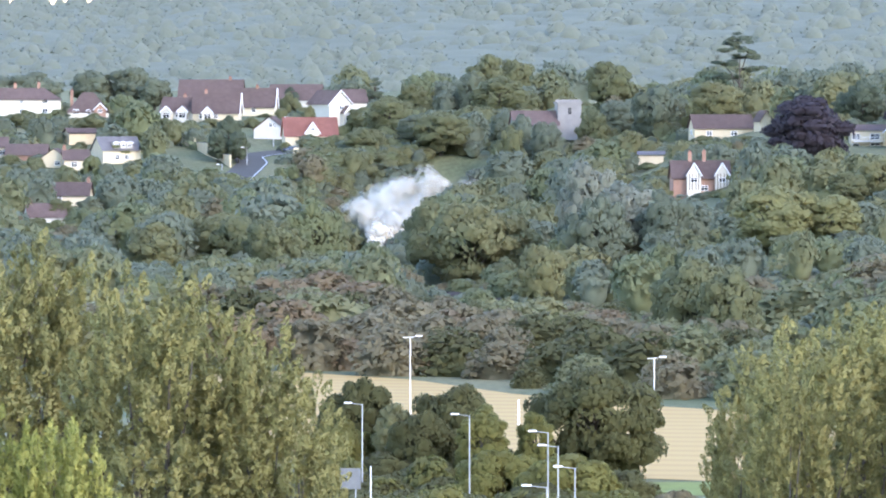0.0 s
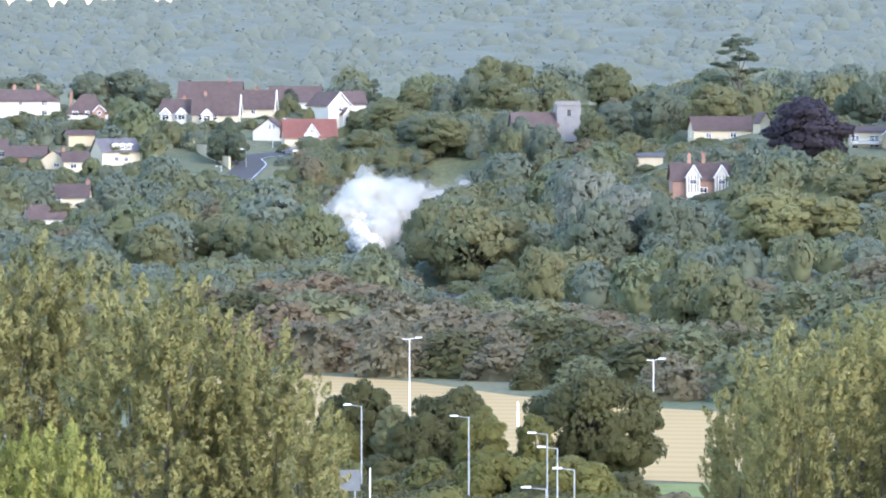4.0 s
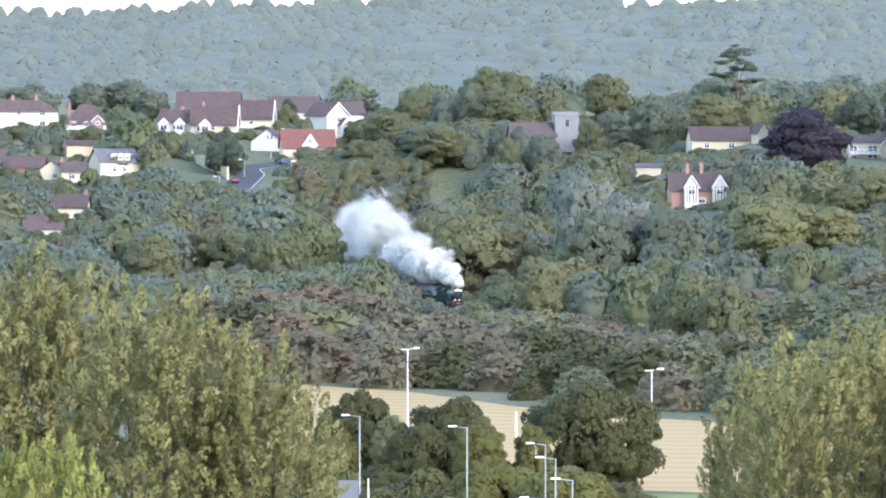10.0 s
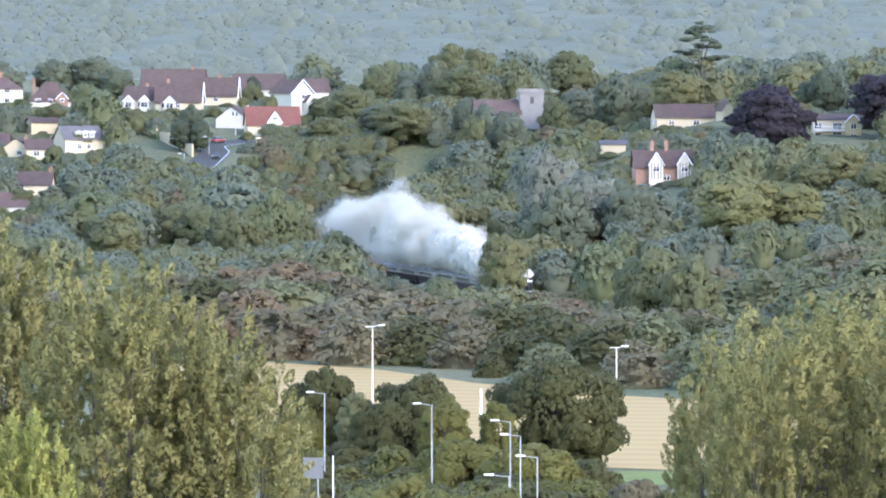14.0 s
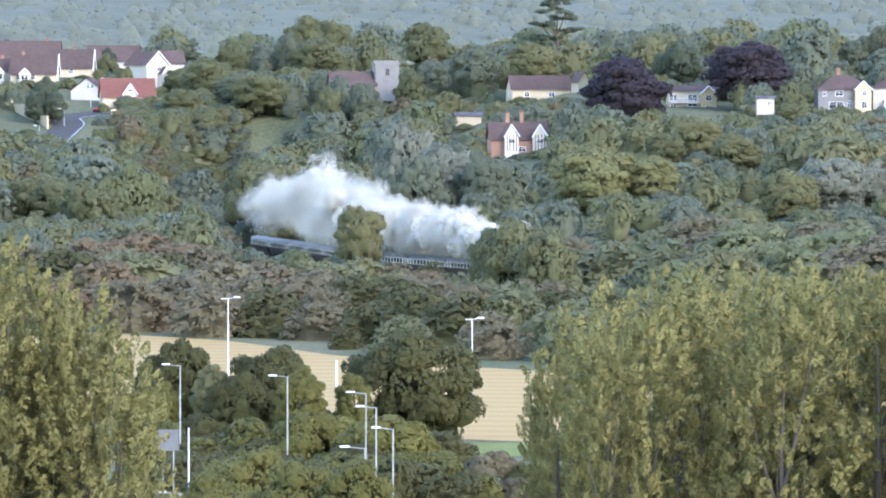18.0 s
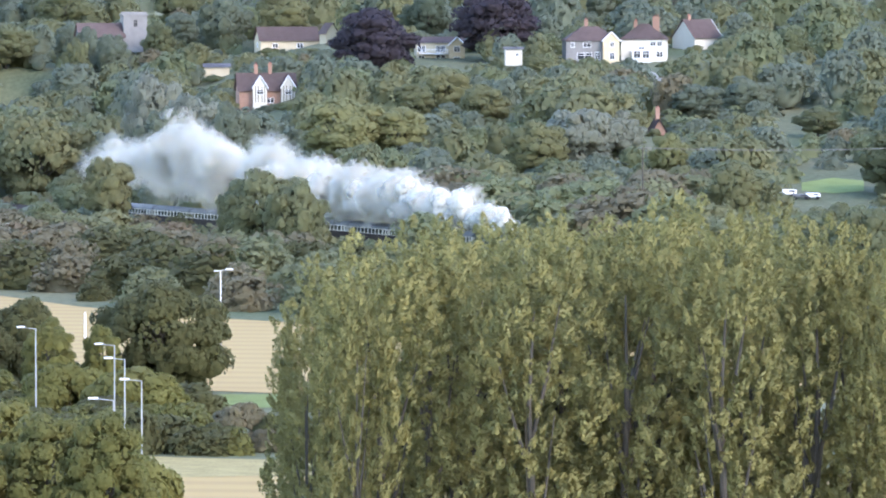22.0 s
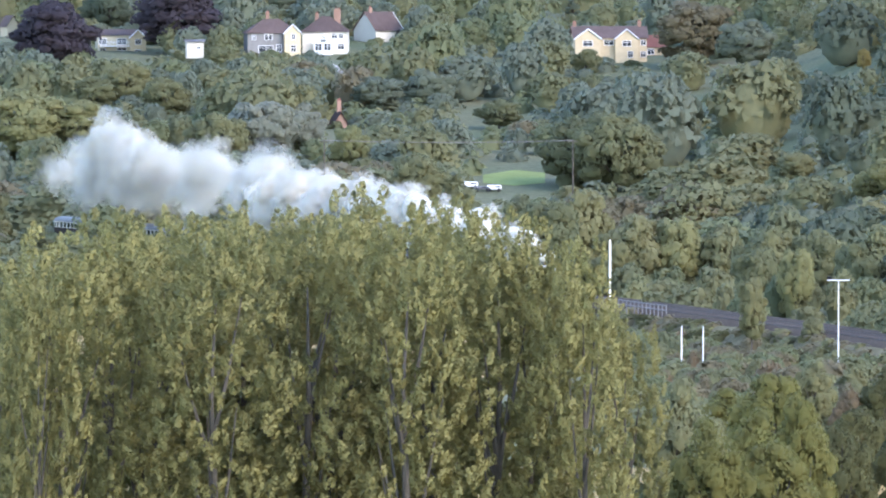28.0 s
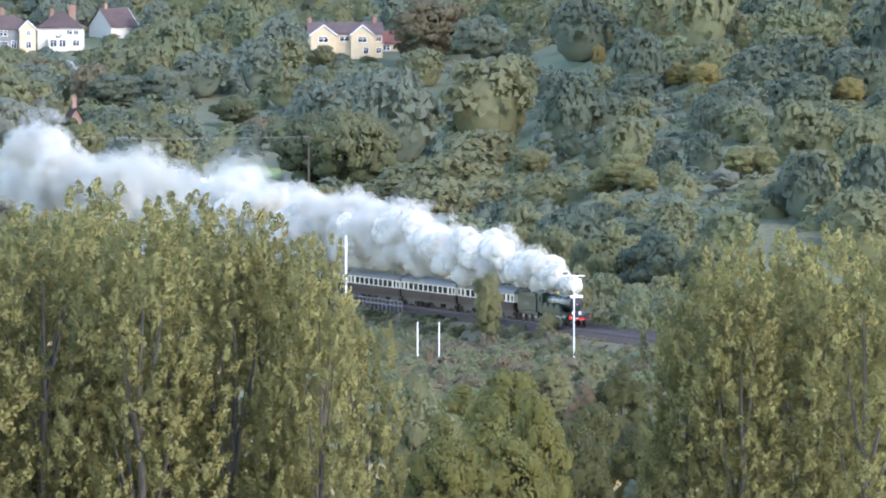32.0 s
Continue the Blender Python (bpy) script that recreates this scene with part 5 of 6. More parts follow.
def pole(name, label, u, v, d, r=0.09, foot=0.0, cross=0.0):
    ob = thing(name, u, d, foot, 0, label, "pole")
    h = height_at(v, d) - foot
    bm = bmesh.new(); tube(bm, (0, 0, -0.3), (0, 0, h), r * 1.2, r * 0.85, 10)
    part("column", bm, WHITE_POLE, ob)
    if cross:
        bm = bmesh.new(); tube(bm, (-cross, 0, h), (cross, 0, h), 0.06, 0.06, 8)
        part("crossbar", bm, WHITE_POLE, ob)
        bm = bmesh.new(); box(bm, -cross * 0.8, 0, h + 0.15, 0.55, 0.3, 0.22, 0, 0.05)
        part("floodlight", bm, DARK, ob)
    return ob


pole("lighting_mast", "tall white mast with a crossbar", 2815, 664, 685, 0.065, 0.0, 1.2)
pole("white_post", "thin white post below the railway bank", 2538, 746, 690, 0.07)
pole("white_post", "thin white post below the railway bank", 2576, 746, 700, 0.07)
pole("white_post", "tall thick white post behind the poplars", 2411, 593, 745, 0.13)
pole("white_post", "white lighting post behind the poplars", 2313, 638, 720, 0.1)
pole("white_post", "short white post in the stubble field", 918, 708, 800, 0.13)
ob = thing("road_sign", 620, 600, 0.0, 0, "large grey back of a road sign on two posts", "road sign")
bm = bmesh.new(); box(bm, 0, 0, height_at(867, 600), 2.0, 0.06, 2.0); part("panel", bm, surface("sign_back", (0.13, 0.135, 0.135), 0.6), ob)
for x in (-0.5, 0.5):
    bm = bmesh.new(); tube(bm, (x, 0.1, 0), (x, 0.1, height_at(830, 600)), 0.06, 0.06, 8); part("post", bm, STEEL, ob)
pole("signal_post", "slim grey post beside the road sign", 656, 826, 600, 0.07)


# ---- the hill road on the left, its wall and cars ----
def ribbon(name, points, width, material, lift, label, category, shift=0.0):
    """A strip that follows the ground along points (u, v)."""
    ctrl = [spot(u, land(u, v)) for u, v in points]
    n = len(ctrl)
    tt = np.linspace(0, n - 1, 10 * n)
    X, Y = glide(range(n), [c.x for c in ctrl], tt), glide(range(n), [c.y for c in ctrl], tt)
    tx, ty = np.gradient(X), np.gradient(Y)
    l = np.hypot(tx, ty)
    nx, ny = ty / l, -tx / l
    rows = []
    for k in (-1, -0.5, 0, 0.5, 1):
        x, y = X + nx * (shift + k * width / 2), Y + ny * (shift + k * width / 2)
        rows.append(np.stack([x, y, ground_z(x, y) + lift], 1))
    v = np.stack(rows, 1)
    i = (np.arange(len(tt) - 1)[:, None] * 5 + np.arange(4)).ravel()
    ob = new(name, raw_mesh(name, v.reshape(-1, 3), np.stack([i, i + 1, i + 6, i + 5], -1), material))
    tagged(ob, label, category, kind="structure")
    return X, Y


ROAD = ((405, 332), (422, 316), (440, 301), (447, 292), (440, 284), (450, 277), (478, 273), (520, 270))
RX, RY = ribbon("road", ROAD, 8.0, ASPHALT, 0.12, "grey asphalt road curving up the hill", "road")
ribbon("kerb", ROAD, 0.3, STEEL, 0.2, "pale kerb line along the road's bend", "kerb", 3.6)


def garden_wall(points, height, label):
    ob = new("garden_wall")
    tagged(ob, label, "wall")
    ps = [spot(u, land(u, v)) for u, v in points]
    ob.location = (ps[0].x, ps[0].y, float(ground_z(ps[0].x, ps[0].y)))
    for a, b in zip(ps, ps[1:]):
        bm = bmesh.new()
        m, l = (a + b) / 2, (b - a).length
        zg = float(ground_z(m.x, m.y)) - ob.location.z
        box(bm, m.x - ob.location.x, m.y - ob.location.y, zg - 1.0, l + 0.1, 0.4, height + 1.0, math.degrees(math.atan2(b.y - a.y, b.x - a.x)))
        w = part("wall_panel", bm, BUFF, ob)
        bm = bmesh.new()
        box(bm, m.x - ob.location.x, m.y - ob.location.y, zg + height, l + 0.1, 0.5, 0.12, math.degrees(math.atan2(b.y - a.y, b.x - a.x)))
        part("coping", bm, STONE, w)


garden_wall(((322, 258), (345, 266), (368, 276), (390, 288), (408, 297)), 2.4, "stepped tan brick retaining wall beside the road")
garden_wall(((520, 274), (545, 276), (575, 274)), 1.5, "low buff stone wall in front of the red-roofed cottage")


def car(label, paint, u=None, v=None, turn=0.0, d=None):
    """A small hatchback: x forwards."""
    ob = new("car")
    tagged(ob, label, "car")
    bm = bmesh.new(); box(bm, 0, 0, 0.35, 4.1, 1.7, 0.62, 0, 0.16); body = part("body", bm, paint, ob)
    bm = bmesh.new()
    q = [bm.verts.new(c) for c in ((-1.7, -0.78, 0.95), (1.0, -0.78, 0.95), (1.0, 0.78, 0.95), (-1.7, 0.78, 0.95), (-1.3, -0.62, 1.45), (0.35, -0.62, 1.45), (0.35, 0.62, 1.45), (-1.3, 0.62, 1.45))]
    for f in ((0, 1, 5, 4), (1, 2, 6, 5), (2, 3, 7, 6), (3, 0, 4, 7)):
        bm.faces.new([q[i] for i in f])
    part("glasshouse", bm, GLASS, ob)
    bm = bmesh.new(); box(bm, -0.47, 0, 1.44, 1.68, 1.28, 0.07, 0, 0.03); part("roof", bm, paint, ob)
    for x in (-1.25, 1.3):
        for y in (-0.78, 0.78):
            wheel_bm = bmesh.new(); tube(wheel_bm, (x, y - 0.1, 0.32), (x, y + 0.1, 0.32), 0.32, 0.32, 14); w = part("wheel", wheel_bm, DARK, ob)
            wheel_bm = bmesh.new(); tube(wheel_bm, (x, y - 0.12, 0.32), (x, y + 0.12, 0.32), 0.18, 0.18, 10); part("hub_cap", wheel_bm, STEEL, w)
    for y in (-0.6, 0.6):
        bm = bmesh.new(); box(bm, 2.02, y, 0.6, 0.06, 0.32, 0.16); part("headlight", bm, LENS, ob)
        bm = bmesh.new(); box(bm, -2.02, y, 0.65, 0.06, 0.26, 0.18); part("tail_light", bm, RED_PAINT, ob)
    if u is not None:
        d = d or land(u, v)
        p = spot(u, d)
        ob.matrix_basis = pose(p.x, p.y, float(ground_z(p.x, p.y)) + 0.14, 0, 0, turn)
    return ob


CARS = []


def drive(ob, side, times):
    """Drive ob along the road: rows of seconds and share of the way."""
    l = np.concatenate([[0], np.cumsum(np.hypot(np.diff(RX), np.diff(RY)))])
    rows = []
    for t, k in times:
        s = k * l[-1]
        x, y = np.interp(s, l, RX), np.interp(s, l, RY)
        x2, y2 = np.interp(s + 1.5, l, RX), np.interp(s + 1.5, l, RY)
        x1, y1 = np.interp(s - 1.5, l, RX), np.interp(s - 1.5, l, RY)
        a = math.atan2(y2 - y1, x2 - x1)
        x, y = x - math.sin(a) * side, y + math.cos(a) * side
        rows.append((t, pose(x, y, float(ground_z(x, y)) + 0.14, 0, 0, math.degrees(a) + (0 if side > 0 else 180))))
    CARS.append((ob, rows))


PAINT_RED = surface("red_car_paint", (0.30, 0.05, 0.04), 0.3, 0.05, 2, 30, spec=0.6)
PAINT_GREY = surface("dark_grey_car_paint", (0.06, 0.065, 0.075), 0.3, 0.05, 2, 30, spec=0.6)
drive(car("small red hatchback on the hill road", PAINT_RED), 1.8, [(0, 0.02), (6, 0.08), (7.5, 0.16), (8.4, 0.25), (9.3, 0.34), (10.5, 0.46), (11.5, 0.58), (12.5, 0.7), (14, 0.86), (16, 0.97), (32, 0.98)])
drive(car("dark grey car on the hill road", PAINT_GREY), -1.8, [(0, 0.97), (10.5, 0.96), (12, 0.8), (13, 0.6), (14.5, 0.4), (17, 0.1), (18, 0.03), (32, 0.02)])

# ---- parked vans by the meadow, the power line, gardens ----
for u, v, w, h, label, mat in ((2161, 507, 3.0, 0.9, "white van parked by the meadow", PAINT), (2140, 508, 3.4, 0.8, "grey covered trailer parked by the meadow", COACH_ROOF), (2185, 509, 3.0, 0.6, "pale parked car beside the meadow", COACH_ROOF),
                                (2118, 508, 4.2, 1.4, "dark parked lorry bed beside the meadow", DARK), (2206, 508, 2.6, 0.8, "low white trailer beside the meadow", PAINT)):
    d = land(u, v)
    ob = thing("parked_van", u, d, None, random.uniform(-20, 20), label, "van")
    bm = bmesh.new(); box(bm, 0, 0, 0.35, w, 1.9, h, 0, 0.18); part("body", bm, mat, ob)
    bm = bmesh.new(); box(bm, w * 0.2, -0.96, 0.35 + h * 0.55, w * 0.4, 0.04, h * 0.3); part("window", bm, GLASS, ob)
    for x in (-w * 0.32, w * 0.32):
        for y in (-0.85, 0.85):
            bm = bmesh.new(); tube(bm, (x, y - 0.1, 0.33), (x, y + 0.1, 0.33), 0.33, 0.33, 12); part("wheel", bm, DARK, ob)
ends = [(1905, 1010), (2345, 1020)]
for u, d in ends:
    ob = thing("power_pole", u, d, None, 0, "slim wooden power pole with a crossarm", "pole")
    h = height_at(416, d) - ob.matrix_basis.translation.z
    bm = bmesh.new(); tube(bm, (0, 0, -0.5), (0, 0, h), 0.15, 0.1, 8); part("pole_shaft", bm, BARK, ob)
    bm = bmesh.new(); box(bm, 0, 0, h - 0.3, 1.6, 0.12, 0.12); part("crossarm", bm, BARK, ob)
a, b = (spot(u, d, height_at(418, d)) for u, d in ends)
for k in (-0.6, 0.6):
    pts = [a.lerp(b, i / 16) + Vector((0, k, -0.35 * (1 - (2 * i / 16 - 1) ** 2) + 0.1)) for i in range(17)]
    ring = [(0.022 * math.cos(q * 1.2566), 0.022 * math.sin(q * 1.2566)) for q in range(5)]
    bm = bmesh.new()
    loops = [[bm.verts.new(p0 + Vector((0, y, z))) for y, z in ring] for p0 in pts]
    for la, lb in zip(loops, loops[1:]):
        for q in range(5):
            bm.faces.new((la[q], la[(q + 1) % 5], lb[(q + 1) % 5], lb[q]))
    tagged(link("power_cable", bm, TILE_GREY), "pale sagging overhead power cable", "cable")
sheet("garden_lawn", [(1948, 1352, 1418), (1985, 1345, 1424), (2028, 1352, 1420)], GRASS, 0.12, "sloping green lawn below the white house", "lawn")
sheet("garden_path", [(1906, 1384, 1406), (1928, 1376, 1392), (1948, 1370, 1378)], surface("garden_path_gravel", (0.30, 0.27, 0.22), 0.9), 0.12, "pale gravel garden terrace", "path")
sheet("ridge_field", [(1110, 3260, 3520), (1200, 3250, 3560), (1530, 3250, 3560)], GRASS, 1.2, "pale green fields on the far ridge", "field", 40)
sheet("rough_margin", [(980, 578, 600), (1100, 572, 596), (1330, 575, 592), (1500, 575, 592)], surface("dry_grass", (0.29, 0.23, 0.10), 0.95, 0.3, 0.4, 3, spec=0.06), 0.08, "strip of tall dry grass at the field edge", "grass")
tree("bush", "yellow", 2400, 262, 30, land(2400, 279))
for u, v, w in ((1945, 262, 40), (1880, 275, 60), (1990, 262, 30), (2060, 258, 60), (2330, 272, 50), (1750, 262, 60), (1480, 275, 50), (1625, 275, 50)):
    tree("bush", "oak", u, v - 2, w, land(u, v + 14))
for u, v, w in ((1925, 378, 30), (1245, 234, 56), (1300, 238, 40), (1215, 316, 50), (1270, 330, 40), (1190, 300, 50), (50, 190, 40), (108, 196, 36), (290, 205, 40)):
    tree("bush", "oak", u, v, w, land(u, v + 22))


# garden trees in front of the houses: u, top, width, foot of the house behind
for leaf, u, top, w, v in (("blue", 1168, 310, 66, 344), ("oak", 1200, 324, 56, 344), ("blue", 1246, 334, 52, 344), ("green", 1284, 330, 44, 344), ("oak", 1228, 224, 44, 246), ("blue", 1262, 240, 50, 246), ("oak", 1318, 236, 44, 246), ("green", 106, 190, 44, 206), ("oak", 30, 200, 80, 206), ("oak", 70, 204, 50, 206),
                           ("oak", 165, 204, 80, 208), ("green", 250, 210, 70, 214), ("blue", 300, 210, 40, 214), ("oak", 345, 214, 46, 216), ("oak", 372, 206, 50, 216), ("oak", 440, 204, 50, 216), ("oak", 60, 272, 50, 300), ("green", 164, 268, 46, 300), ("oak", 245, 278, 46, 290), ("green", 118, 288, 40, 300), ("oak", 105, 350, 60, 362), ("blue", 160, 346, 60, 362),
                           ("oak", 60, 384, 60, 396), ("green", 100, 386, 60, 396), ("oak", 470, 200, 34, 206), ("oak", 512, 158, 44, 200), ("olive", 545, 182, 40, 228), ("oak", 640, 188, 60, 212), ("oak", 618, 240, 50, 258), ("blue", 505, 250, 30, 258), ("oak", 1720, 250, 60, 264), ("oak", 1770, 262, 44, 266), ("green", 2040, 246, 50, 250), ("oak", 2450, 270, 40, 276),
                           ("oak", 920, 205, 60, 234), ("blue", 970, 222, 44, 234), ("oak", 1020, 218, 46, 240), ("green", 1150, 284, 50, 294), ("oak", 20, 268, 44, 284), ("blue", 70, 268, 44, 284), ("oak", 1880, 256, 40, 262), ("green", 2350, 262, 50, 276)):
    tree("bush" if w < 58 else "round", leaf, u, top, w, land(u, v) - 12)


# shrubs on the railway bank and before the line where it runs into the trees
for leaf, u, top, w in (("oak", 2905, 712, 80), ("warm_oak", 2950, 704, 90), ("oak", 3000, 700, 100), ("oak", 3060, 690, 110), ("olive", 2770, 724, 58), ("warm_oak", 3120, 690, 110)):
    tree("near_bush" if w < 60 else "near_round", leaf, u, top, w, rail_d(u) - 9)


# ---- railway ----
def sweep(name, profile, s0, s1, step, material, side=0.0, lift=0.0):
    """A cross profile (sideways, up) carried along the line."""
    ss = np.arange(s0, s1, step)
    rows = []
    for s in ss:
        p, q = line_at(s - 1), line_at(s + 1)
        t = (q - p).normalized(); n = Vector((t.y, -t.x, 0)).normalized()
        c = (p + q) / 2
        rows.append([c + n * (x + side) + Vector((0, 0, z + lift)) for x, z in profile])
    v = np.array([[w[:] for w in r] for r in rows])
    n, k = len(ss), len(profile)
    i = (np.arange(n - 1)[:, None] * k + np.arange(k - 1)).ravel()
    return raw_mesh(name, v.reshape(-1, 3), np.stack([i, i + k, i + k + 1, i + 1], -1), material)


S_A, S_B = run(4), run(39)
BANK = surface("bank_grass", (0.120, 0.105, 0.060), 0.95, 0.35, 0.15, 1.2, bump=0.4, spec=0.06)
tagged(new("embankment", sweep("embankment", [(-26, -14), (-8, -0.95), (3.4, -0.95), (20, -14)], S_A, S_B, 6, BANK)), "rough grassed railway embankment", "embankment", kind="structure")
tagged(new("track_bed", sweep("track_bed", [(-6.4, -1.0), (-5.3, -0.3), (1.5, -0.3), (2.3, -1.0)], S_A, S_B, 6, BALLAST)), "stone ballast bed of a double track", "ballast", kind="structure")
for side in (0.0, -3.5):
    for g in (-0.75, 0.75):
        me = sweep("rail", [(-0.07, -0.3), (-0.06, 0.0), (0.06, 0.0), (0.07, -0.3)], S_A, S_B, 5, RAIL, side + g)
        tagged(new("rail", me), "rusty steel rail", "rail", "rails", "structure")
ss = np.arange(run(26), S_B, 0.7)
vs, fs = [], []
for side in (0.0, -3.5):
    for s in ss:
        p, q = line_at(s - 1), line_at(s + 1)
        t = (q - p).normalized(); n = Vector((t.y, -t.x, 0)).normalized()
        c = (p + q) / 2 + n * side + Vector((0, 0, -0.22))
        k = len(vs)
        for a, b, z in ((-1.3, -0.13, -0.1), (1.3, -0.13, -0.1), (1.3, 0.13, -0.1), (-1.3, 0.13, -0.1), (-1.3, -0.13, 0.06), (1.3, -0.13, 0.06), (1.3, 0.13, 0.06), (-1.3, 0.13, 0.06)):
            vs.append((c + n * a + t * b + Vector((0, 0, z)))[:])
        fs += [(k + 4, k + 5, k + 6, k + 7), (k, k + 1, k + 5, k + 4), (k + 1, k + 2, k + 6, k + 5), (k + 2, k + 3, k + 7, k + 6), (k + 3, k, k + 4, k + 7)]
tagged(new("sleepers", raw_mesh("sleepers", np.array(vs), np.array(fs), TIMBER)), "dark timber sleepers in the ballast", "sleepers", kind="stuff")


# bridge railing along the near side
s0, s1 = run(28.6), run(29.9)
rail_thing = new("bridge_railing")
rail_thing.matrix_basis = Matrix.Translation(line_at(s0))
tagged(rail_thing, "grey steel railing of the railway bridge", "railing")
o0 = line_at(s0)
def beside(s, off, z):
    p, q = line_at(s - 1), line_at(s + 1)
    t = (q - p).normalized()
    return (p + q) / 2 + Vector((t.y, -t.x, 0)) * off + Vector((0, 0, z)) - o0
for z in (0.55, 1.1):
    bm = bmesh.new()
    for s in np.arange(s0, s1, 3.0):
        tube(bm, beside(s, 3.4, z - 0.4), beside(s + 3.0, 3.4, z - 0.4), 0.07, 0.07, 5)
    part("handrail", bm, TILE_GREY, rail_thing)
for s in np.arange(s0, s1 + 0.5, 1.5):
    bm = bmesh.new(); tube(bm, beside(s, 3.4, -0.9), beside(s, 3.4, 0.75), 0.06, 0.06, 5)
    part("post", bm, TILE_GREY, rail_thing)


# ---- the train: x forwards, z = 0 on the rails, the origin at the middle of each vehicle ----
def wheel(parent, name, x, y, r, mat=DARK):
    bm = bmesh.new()
    tube(bm, (x, y - 0.07, r), (x, y + 0.07, r), r, r, 20)
    w = part(name, bm, mat, parent)
    bm = bmesh.new(); s = 1 if y > 0 else -1
    tube(bm, (x, y + s * 0.06, r), (x, y + s * 0.11, r), r * 0.3, r * 0.25, 10)
    part("hub", bm, STEEL, w)


def build_engine():
    """A green 4-6-0 with copper-capped chimney. Its front is at x = 6.1."""
    e = new("steam_locomotive")
    tagged(e, "dark green steam locomotive with red buffer beam and brass trim", "locomotive", "train")
    def p(name, bm, mat, label=""):
        for f in bm.faces:
            f.smooth = False
        return part(name, bm, mat, e, label)
    bm = bmesh.new(); box(bm, 0.2, 0, 1.05, 11.4, 2.0, 0.35); p("main_frame", bm, DARK)
    bm = bmesh.new(); tube(bm, (-2.6, 0, 2.65), (2.6, 0, 2.55), 0.92, 0.78, 24); p("boiler", bm, GREEN_PAINT)
    for x in (-1.3, 0.1, 1.4):
        bm = bmesh.new(); r = 0.87 - (x + 1.3) * 0.026; tube(bm, (x, 0, 2.62), (x + 0.09, 0, 2.62), r + 0.02, r + 0.02, 24); p("boiler_band", bm, STEEL)
    bm = bmesh.new(); box(bm, -2.9, 0, 1.3, 2.4, 1.75, 2.1, 0, 0.35); p("firebox", bm, GREEN_PAINT)
    bm = bmesh.new(); tube(bm, (2.6, 0, 2.55), (4.5, 0, 2.55), 0.84, 0.84, 24); p("smokebox", bm, DARK)
    bm = bmesh.new(); tube(bm, (4.5, 0, 2.55), (4.58, 0, 2.55), 0.8, 0.72, 24); tube(bm, (4.58, 0, 2.55), (4.7, 0, 2.55), 0.6, 0.35, 24); d = p("smokebox_door", bm, DARK)
    bm = bmesh.new(); tube(bm, (4.7, 0, 2.55), (4.82, 0, 2.55), 0.06, 0.06, 8); part("door_dart", bm, STEEL, d)
    bm = bmesh.new(); tube(bm, (3.6, 0, 3.3), (3.6, 0, 3.75), 0.3, 0.25, 16); c = p("chimney", bm, DARK)
    bm = bmesh.new(); tube(bm, (3.6, 0, 3.72), (3.6, 0, 3.92), 0.27, 0.33, 16); part("chimney_cap", bm, BRASS, c, "copper chimney cap")
    bm = bmesh.new(); tube(bm, (-1.6, 0, 3.4), (-1.6, 0, 3.8), 0.2, 0.13, 12); p("safety_valve", bm, BRASS, "polished brass safety valve cover")
    bm = bmesh.new(); box(bm, -4.6, 0, 1.3, 1.7, 2.6, 2.2, 0, 0.08); cab = p("cab", bm, GREEN_PAINT)
    bm = bmesh.new()
    for i in range(9):
        a, b = math.pi * i / 9, math.pi * (i + 1) / 9
        q = [bm.verts.new((x, 1.4 * math.cos(t), 3.45 + 0.42 * math.sin(t))) for x in (-5.9, -3.6) for t in (a, b)]
        bm.faces.new([q[0], q[1], q[3], q[2]])
    part("cab_roof", bm, COACH_ROOF, cab)
    for s in (-1, 1):
        bm = bmesh.new(); box(bm, -4.4, s * 1.31, 2.5, 0.6, 0.03, 0.6); part("cab_window", bm, GLASS, cab)
        bm = bmesh.new(); box(bm, 0.2, s * 1.12, 1.5, 10.2, 0.5, 0.07); p("running_board", bm, DARK)
        bm = bmesh.new(); box(bm, 0.2, s * 1.3, 1.38, 10.0, 0.03, 0.14); p("valance", bm, GREEN_PAINT)
        bm = bmesh.new(); tube(bm, (3.3, s * 1.05, 0.95), (4.6, s * 1.05, 0.95), 0.34, 0.34, 14); p("cylinder", bm, GREEN_PAINT)
        bm = bmesh.new(); box(bm, -0.6, s * 1.02, 0.95, 4.3, 0.08, 0.16); p("coupling_rod", bm, STEEL)
        bm = bmesh.new(); tube(bm, (-2.2, s * 0.98, 2.9), (4.3, s * 0.93, 2.9), 0.03, 0.03, 6); p("handrail", bm, STEEL)
        for x in (-2.6, -0.6, 1.5):
            wheel(e, "driving_wheel", x, s * 0.78, 1.0, GREEN_PAINT)
            bm = bmesh.new(); tube(bm, (x, s * 0.95, 1.45), (x, s * 1.32, 1.45), 1.05, 1.05, 20)
            bmesh.ops.bisect_plane(bm, geom=bm.verts[:] + bm.edges[:] + bm.faces[:], plane_co=(0, 0, 1.55), plane_no=(0, 0, -1), clear_outer=True)
            p("splasher", bm, GREEN_PAINT)
        for x in (3.0, 5.0):
            wheel(e, "bogie_wheel", x, s * 0.78, 0.48)
        bm = bmesh.new(); tube(bm, (5.8, s * 0.87, 1.05), (6.2, s * 0.87, 1.05), 0.12, 0.1, 10); tube(bm, (6.2, s * 0.87, 1.05), (6.26, s * 0.87, 1.05), 0.26, 0.26, 14); p("buffer", bm, DARK)
    bm = bmesh.new(); box(bm, 5.75, 0, 0.82, 0.12, 2.55, 0.5); p("buffer_beam", bm, RED_PAINT, "bright red buffer beam")
    bm = bmesh.new(); box(bm, 5.82, -0.6, 0.95, 0.02, 0.9, 0.2); p("number_bar", bm, PAINT)
